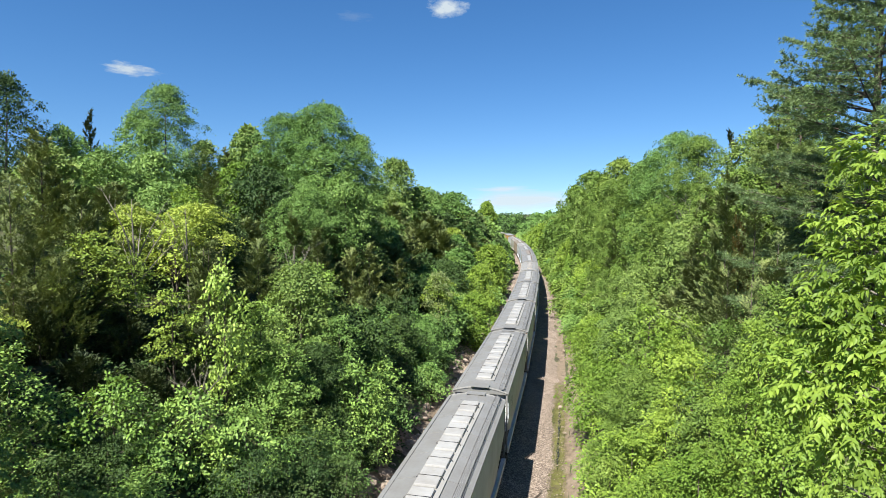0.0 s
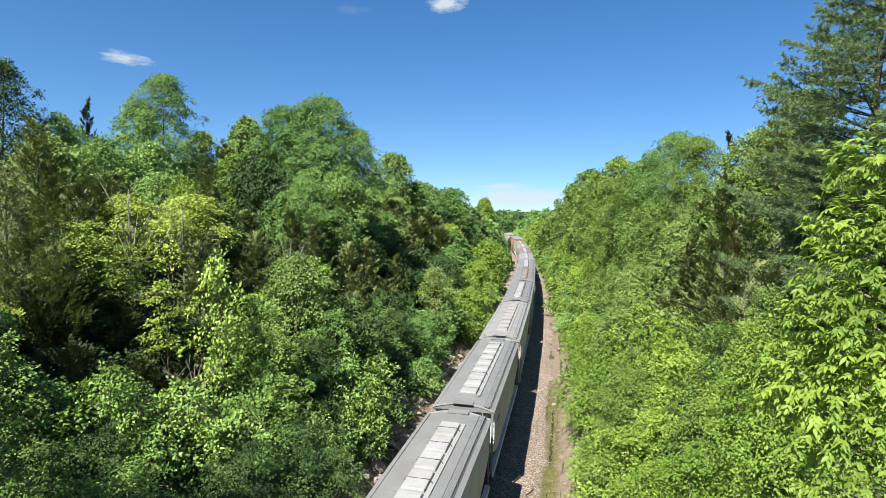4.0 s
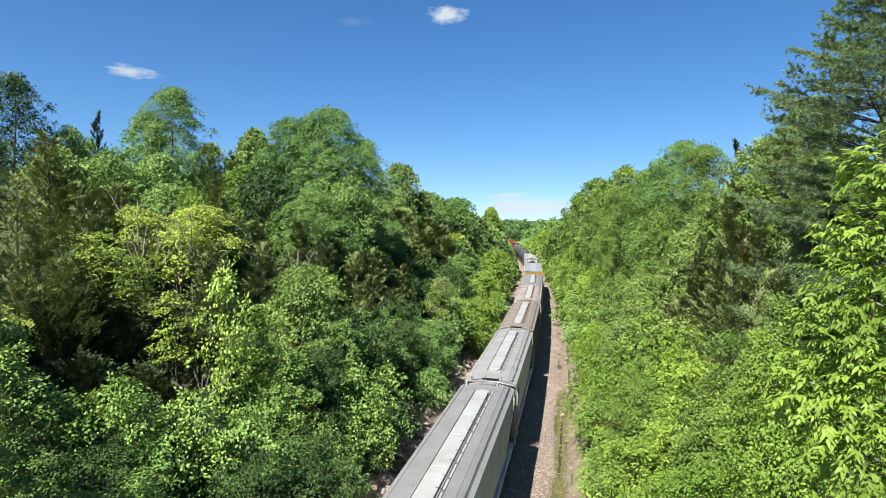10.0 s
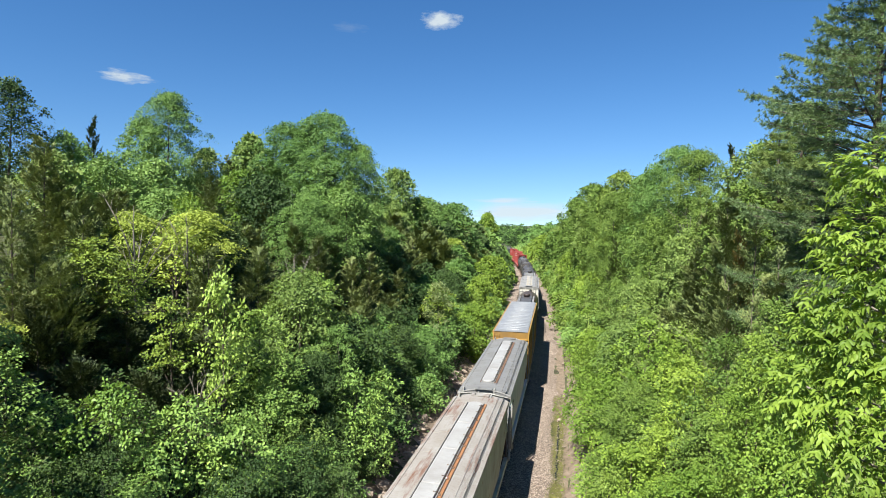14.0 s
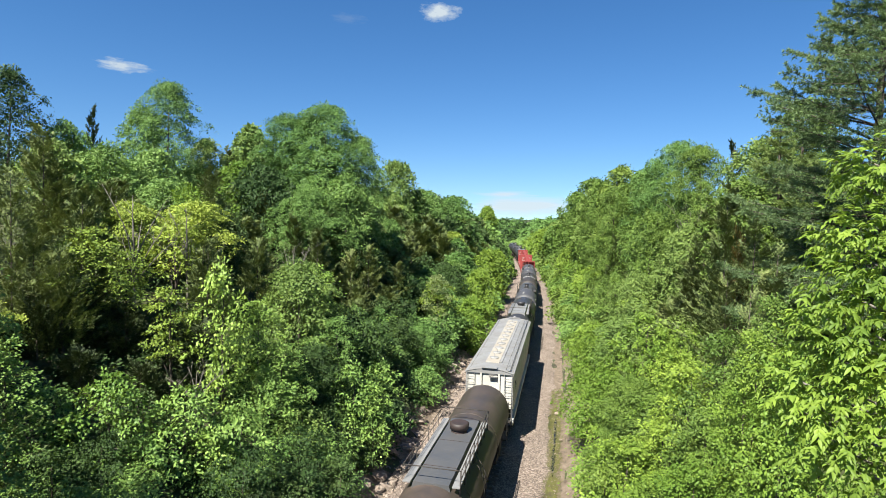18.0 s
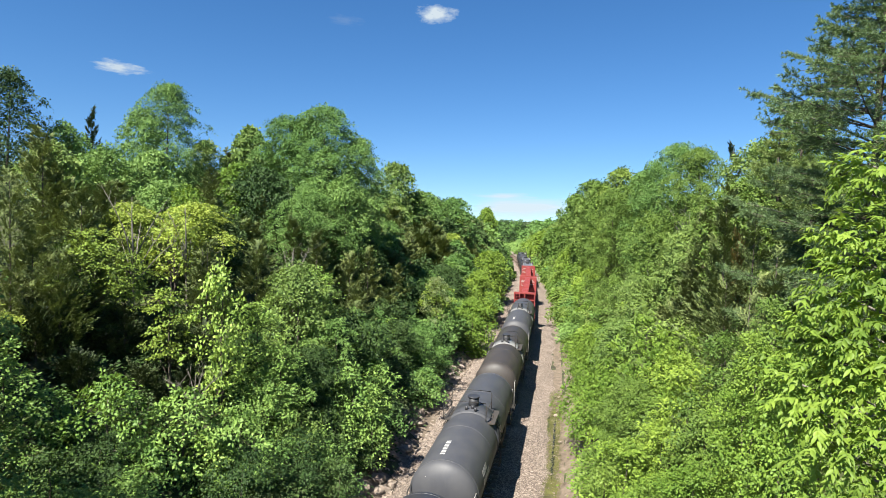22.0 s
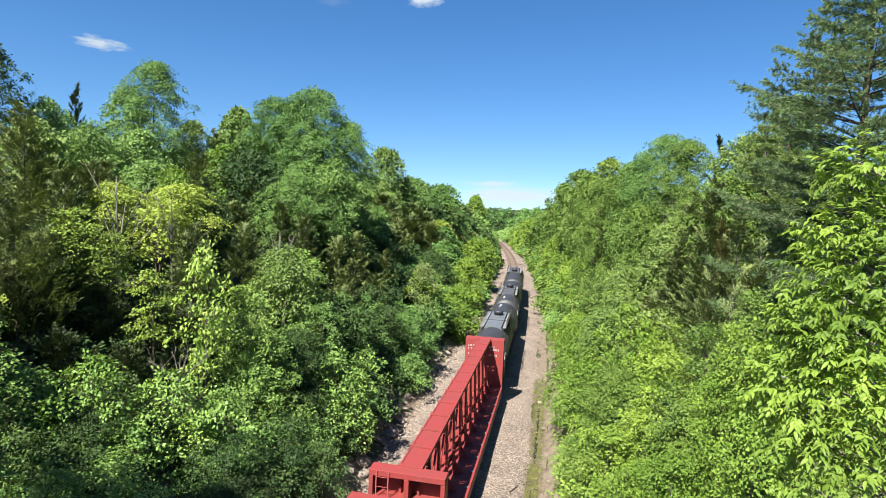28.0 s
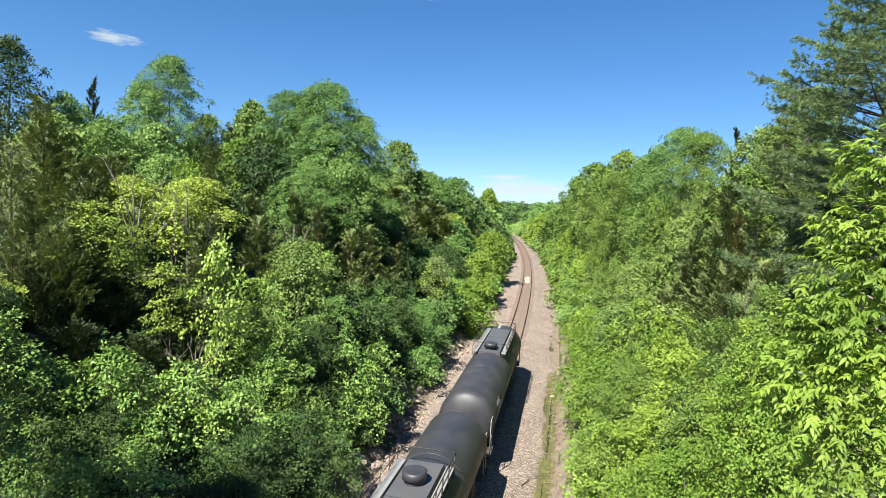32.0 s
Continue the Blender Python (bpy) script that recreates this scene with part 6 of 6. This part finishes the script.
# ---- the yellow box car ----
def box_car(L, label):
    car = thing("box_car", label, "box car", "cars of the train")
    E, W, T = L / 2 - 0.55, 1.56, 5.05
    part("body", boxed(-W + 0.09, W - 0.09, -E, E, 1.0, T - 0.05), P["yellow_rib_shade"], car)
    n = 21
    for k in range(n):
        y = -E + 0.06 + k * (2 * E - 0.12) / (n - 1)
        for sgn in (-1, 1):
            if abs(y) > 1.9:
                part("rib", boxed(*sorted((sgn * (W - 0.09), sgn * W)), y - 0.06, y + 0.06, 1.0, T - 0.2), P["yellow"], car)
    for sgn in (-1, 1):
        for j, z in enumerate((1.02, T - 0.24)):
            part("side_rail", boxed(*sorted((sgn * (W - 0.09), sgn * (W + 0.04))), -E, E, z, z + 0.22, bevel=0.02), P["yellow"], car)
        for y in (-0.9, 0.9):
            door = part("door", boxed(*sorted((sgn * (W - 0.09), sgn * (W - 0.02))), y - 0.88, y + 0.88, 1.25, T - 0.28), P["olive"], car, "dark brown sliding door")
            for d in (-0.5, -0.1, 0.4):
                rd = bmesh.new()
                rod(rd, [(sgn * (W + 0.02), y + d, 1.2), (sgn * (W + 0.02), y + d, T - 0.25)], 0.028, 6)
                part("lock_rod", rd, P["steel"], door)
        for z in (1.9, 2.7, 3.5, 4.3):
            part("end_rib", boxed(-W + 0.1, W - 0.1, *sorted((sgn * E, sgn * (E + 0.09))), z, z + 0.12, bevel=0.03), P["yellow"], car)
        part("ladder", ladder_bm(-W + 0.1, -W + 0.55, sgn * (E + 0.14), 1.0, T - 0.1), P["yellow"], car)
    # the roof: pressed sheets with raised seams and a shallow peak in each
    m = 22
    for k in range(m):
        y0, y1 = -E + k * 2 * E / m, -E + (k + 1) * 2 * E / m
        bm = bmesh.new()
        ym, h = (y0 + y1) / 2, 0.13
        a = [bm.verts.new(c) for c in ((-W + 0.1, y0 + 0.05, T), (W - 0.1, y0 + 0.05, T), (W - 0.1, y1 - 0.05, T), (-W + 0.1, y1 - 0.05, T))]
        c = [bm.verts.new(c) for c in ((-W + 0.35, ym, T + h * 0.7), (0, ym - 0.16, T + h), (W - 0.35, ym, T + h * 0.7))]
        for f in ((a[0], a[1], c[1]), (a[0], c[1], c[0]), (a[1], c[2], c[1]), (a[1], a[2], c[2]), (a[2], c[1], c[2]), (a[2], a[3], c[1]), (a[3], c[0], c[1]), (a[3], a[0], c[0])):
            bm.faces.new(f)
        bmesh.ops.recalc_face_normals(bm, faces=bm.faces[:])
        part("roof_panel", bm, P["silver"], car, "shiny galvanised roof sheet")
        sm = bmesh.new()
        prism(sm, [(-W + 0.1, T - 0.03), (-W + 0.1, T + 0.03), (0, T + 0.075), (W - 0.1, T + 0.03), (W - 0.1, T - 0.03)], y0 - 0.045, y0 + 0.045)
        part("roof_seam", sm, P["silver"], car)
    running_gear(car, L)
    return car


# ---- the train: cars in order, with the ends between them along the line at 0 s ----
SPEED = 13.226
CARS = []
ENDS = [14.4, 30.8, 47.2, 63.3, 80.3, 95.9, 113.6, 131.1, 148.3, 166.2, 183.1, 200.5, 217.8, 234.0, 253.9, 273.9, 293.6, 313.2, 330.0, 347.3, 366.6,
        389.5, 413.6, 432.6, 451.6, 471.0]


def couple(k, make, *a, **b):
    L = ENDS[k + 1] - ENDS[k]
    car = make(L, *a, **b)
    CARS.append((car, (ENDS[k] + ENDS[k + 1]) / 2))


GREY_H = "light grey covered hopper car with white roof hatches"
couple(0, hopper, "light", "roof", "lid", "panel", GREY_H, seed=1)
couple(1, hopper, "light", "roof", "lid", "panel", GREY_H, seed=2)
couple(2, hopper, "light", "roof", "lid", "panel", "light grey covered hopper car with white hatches in a pale coaming", seed=3, count=7, edge="border")
couple(3, hopper, "light", "roof", "lid", "panel", GREY_H, seed=4)
couple(4, hopper, "light", "roof", "lid", "panel", "light grey covered hopper car with white roof hatches", seed=5, count=8, edge="border")
couple(5, hopper, "light", "roof_pale", "lid_beige", "panel", "pale grey covered hopper car with beige hatches", seed=6, pipes=True)
couple(6, hopper, "bluish", "roof", "lid", "trough", "pale blue-grey covered hopper car with one long white hatch", seed=7, marks=True, edge="lid_tan", deep=0.1)
couple(7, hopper, "sage", "roof", "lid_tan", "trough", "stained grey covered hopper car with a tan trough hatch", seed=8, pipes=True, edge="lid_tan")
couple(8, hopper, "bluish", "roof", "lid", "trough", "pale blue-grey covered hopper car with a white trough hatch", seed=9, pipes=True)
couple(9, hopper, "light", "roof_pale", "lid", "trough", "clean pale grey covered hopper car with a worn white trough hatch", seed=10, pipes=True)
couple(10, hopper, "olive", "roof_tan", "lid", "trough", "brown ribbed hopper car with a white trough hatch", seed=11, ribs=True, edge="rusty_edge")
couple(11, hopper, "sage", "roof_rusty", "lid", "trough", "rust-streaked pale hopper car with a white trough hatch", seed=12, pipes=True, edge="orange")
couple(12, hopper, "light", "roof", "lid", "trough", "light grey covered hopper car with a long white trough hatch", seed=13, height=4.40, pipes=True, edge="rusty_edge")
couple(13, box_car, "yellow ribbed box car with a shiny silver roof")
couple(14, tank, "brown", "long", "brown-black tank car with a grey top platform", seed=1, cap="oxide_cap")
couple(15, hopper, "cream", "roof_pale", "lid_beige", "strip", "cream covered hopper car with a row of small round hatches", seed=14, deep=0.12)
couple(16, tank, "black", "long", "black tank car with a pale grey top platform", marks=1, seed=2, deck_paint="pale_deck")
couple(17, tank, "charcoal", "short", "charcoal tank car with a railed top manway", marks=3, seed=3)
couple(18, tank, "soot", "short", "dull black tank car with a railed manway", seed=4, plate=True)
couple(19, tank, "charcoal", "short", "charcoal grey tank car with a railed manway", marks=2, seed=5, plate=True)
couple(20, centre_beam, "empty red centre-beam lumber car with end bulkheads", seed=1)
couple(21, centre_beam, "empty red centre-beam lumber car with end bulkheads", seed=2)
couple(22, tank, "black", "long", "black tank car with a long grey top platform", marks=1, seed=6, mark_y=5.6, deck_paint="platform_sky_sheen")
couple(23, tank, "black", "long", "black tank car with a long grey top platform", marks=2, seed=7)
couple(24, tank, "black", "long", "last black tank car with a long grey top platform", marks=2, seed=8, mark_y=7.1, deck_y=3.2, man_y=-2.7)


# ---- sleepers under the rails: those that the passing train uncovers, then the rest ----
sleeper_mesh = mesh_from("sleeper", boxed(-1.3, 1.3, -0.115, 0.115, -0.30, -0.135, bevel=0.012), SLEEPER)
lay = random.Random(5)
for k in range(300):
    x, y, h = on_track(42 + k * 0.53)
    ob = new("sleeper", sleeper_mesh)
    ob.parent = track
    ob.matrix_basis = pose(x, y, lay.uniform(-0.012, 0.01), 0, 0, -math.degrees(h) + lay.uniform(-0.8, 0.8))
bm = bmesh.new()
for s in [x * 0.53 for x in range(-60, 79)] + [201 + 0.53 * x for x in range(190)]:
    x, y, h = on_track(s)
    q = pose(x, y, 0, 0, 0, -math.degrees(h))
    vs = [bm.verts.new(q @ Vector((a * 1.3, b * 0.115, z))) for z in (-0.30, -0.135) for a, b in ((-1, -1), (1, -1), (1, 1), (-1, 1))]
    bm.faces.new(vs[4:])
    for i in range(4):
        bm.faces.new((vs[i], vs[(i + 1) % 4], vs[4 + (i + 1) % 4], vs[4 + i]))
tagged(part("sleeper_bed", bm, SLEEPER, track), kind="stuff")


# ---- what moves ----
def motions():
    for car, s0 in CARS:
        rows = []
        for t in range(33):
            x, y, h = on_track(s0 - SPEED * t)
            rows.append((t, pose(x, y, 0, 0, 0, -math.degrees(h))))
        walk(car, rows)
    for ob, home, far, m in CLOUDS:
        if far.x:
            turn = m.to_3x3().normalized().to_4x4()
            walk(ob, [(t, Matrix.Translation(home + Vector((far.x * t / 32, 0, 0))) @ turn) for t in (0, 32)])


motions()
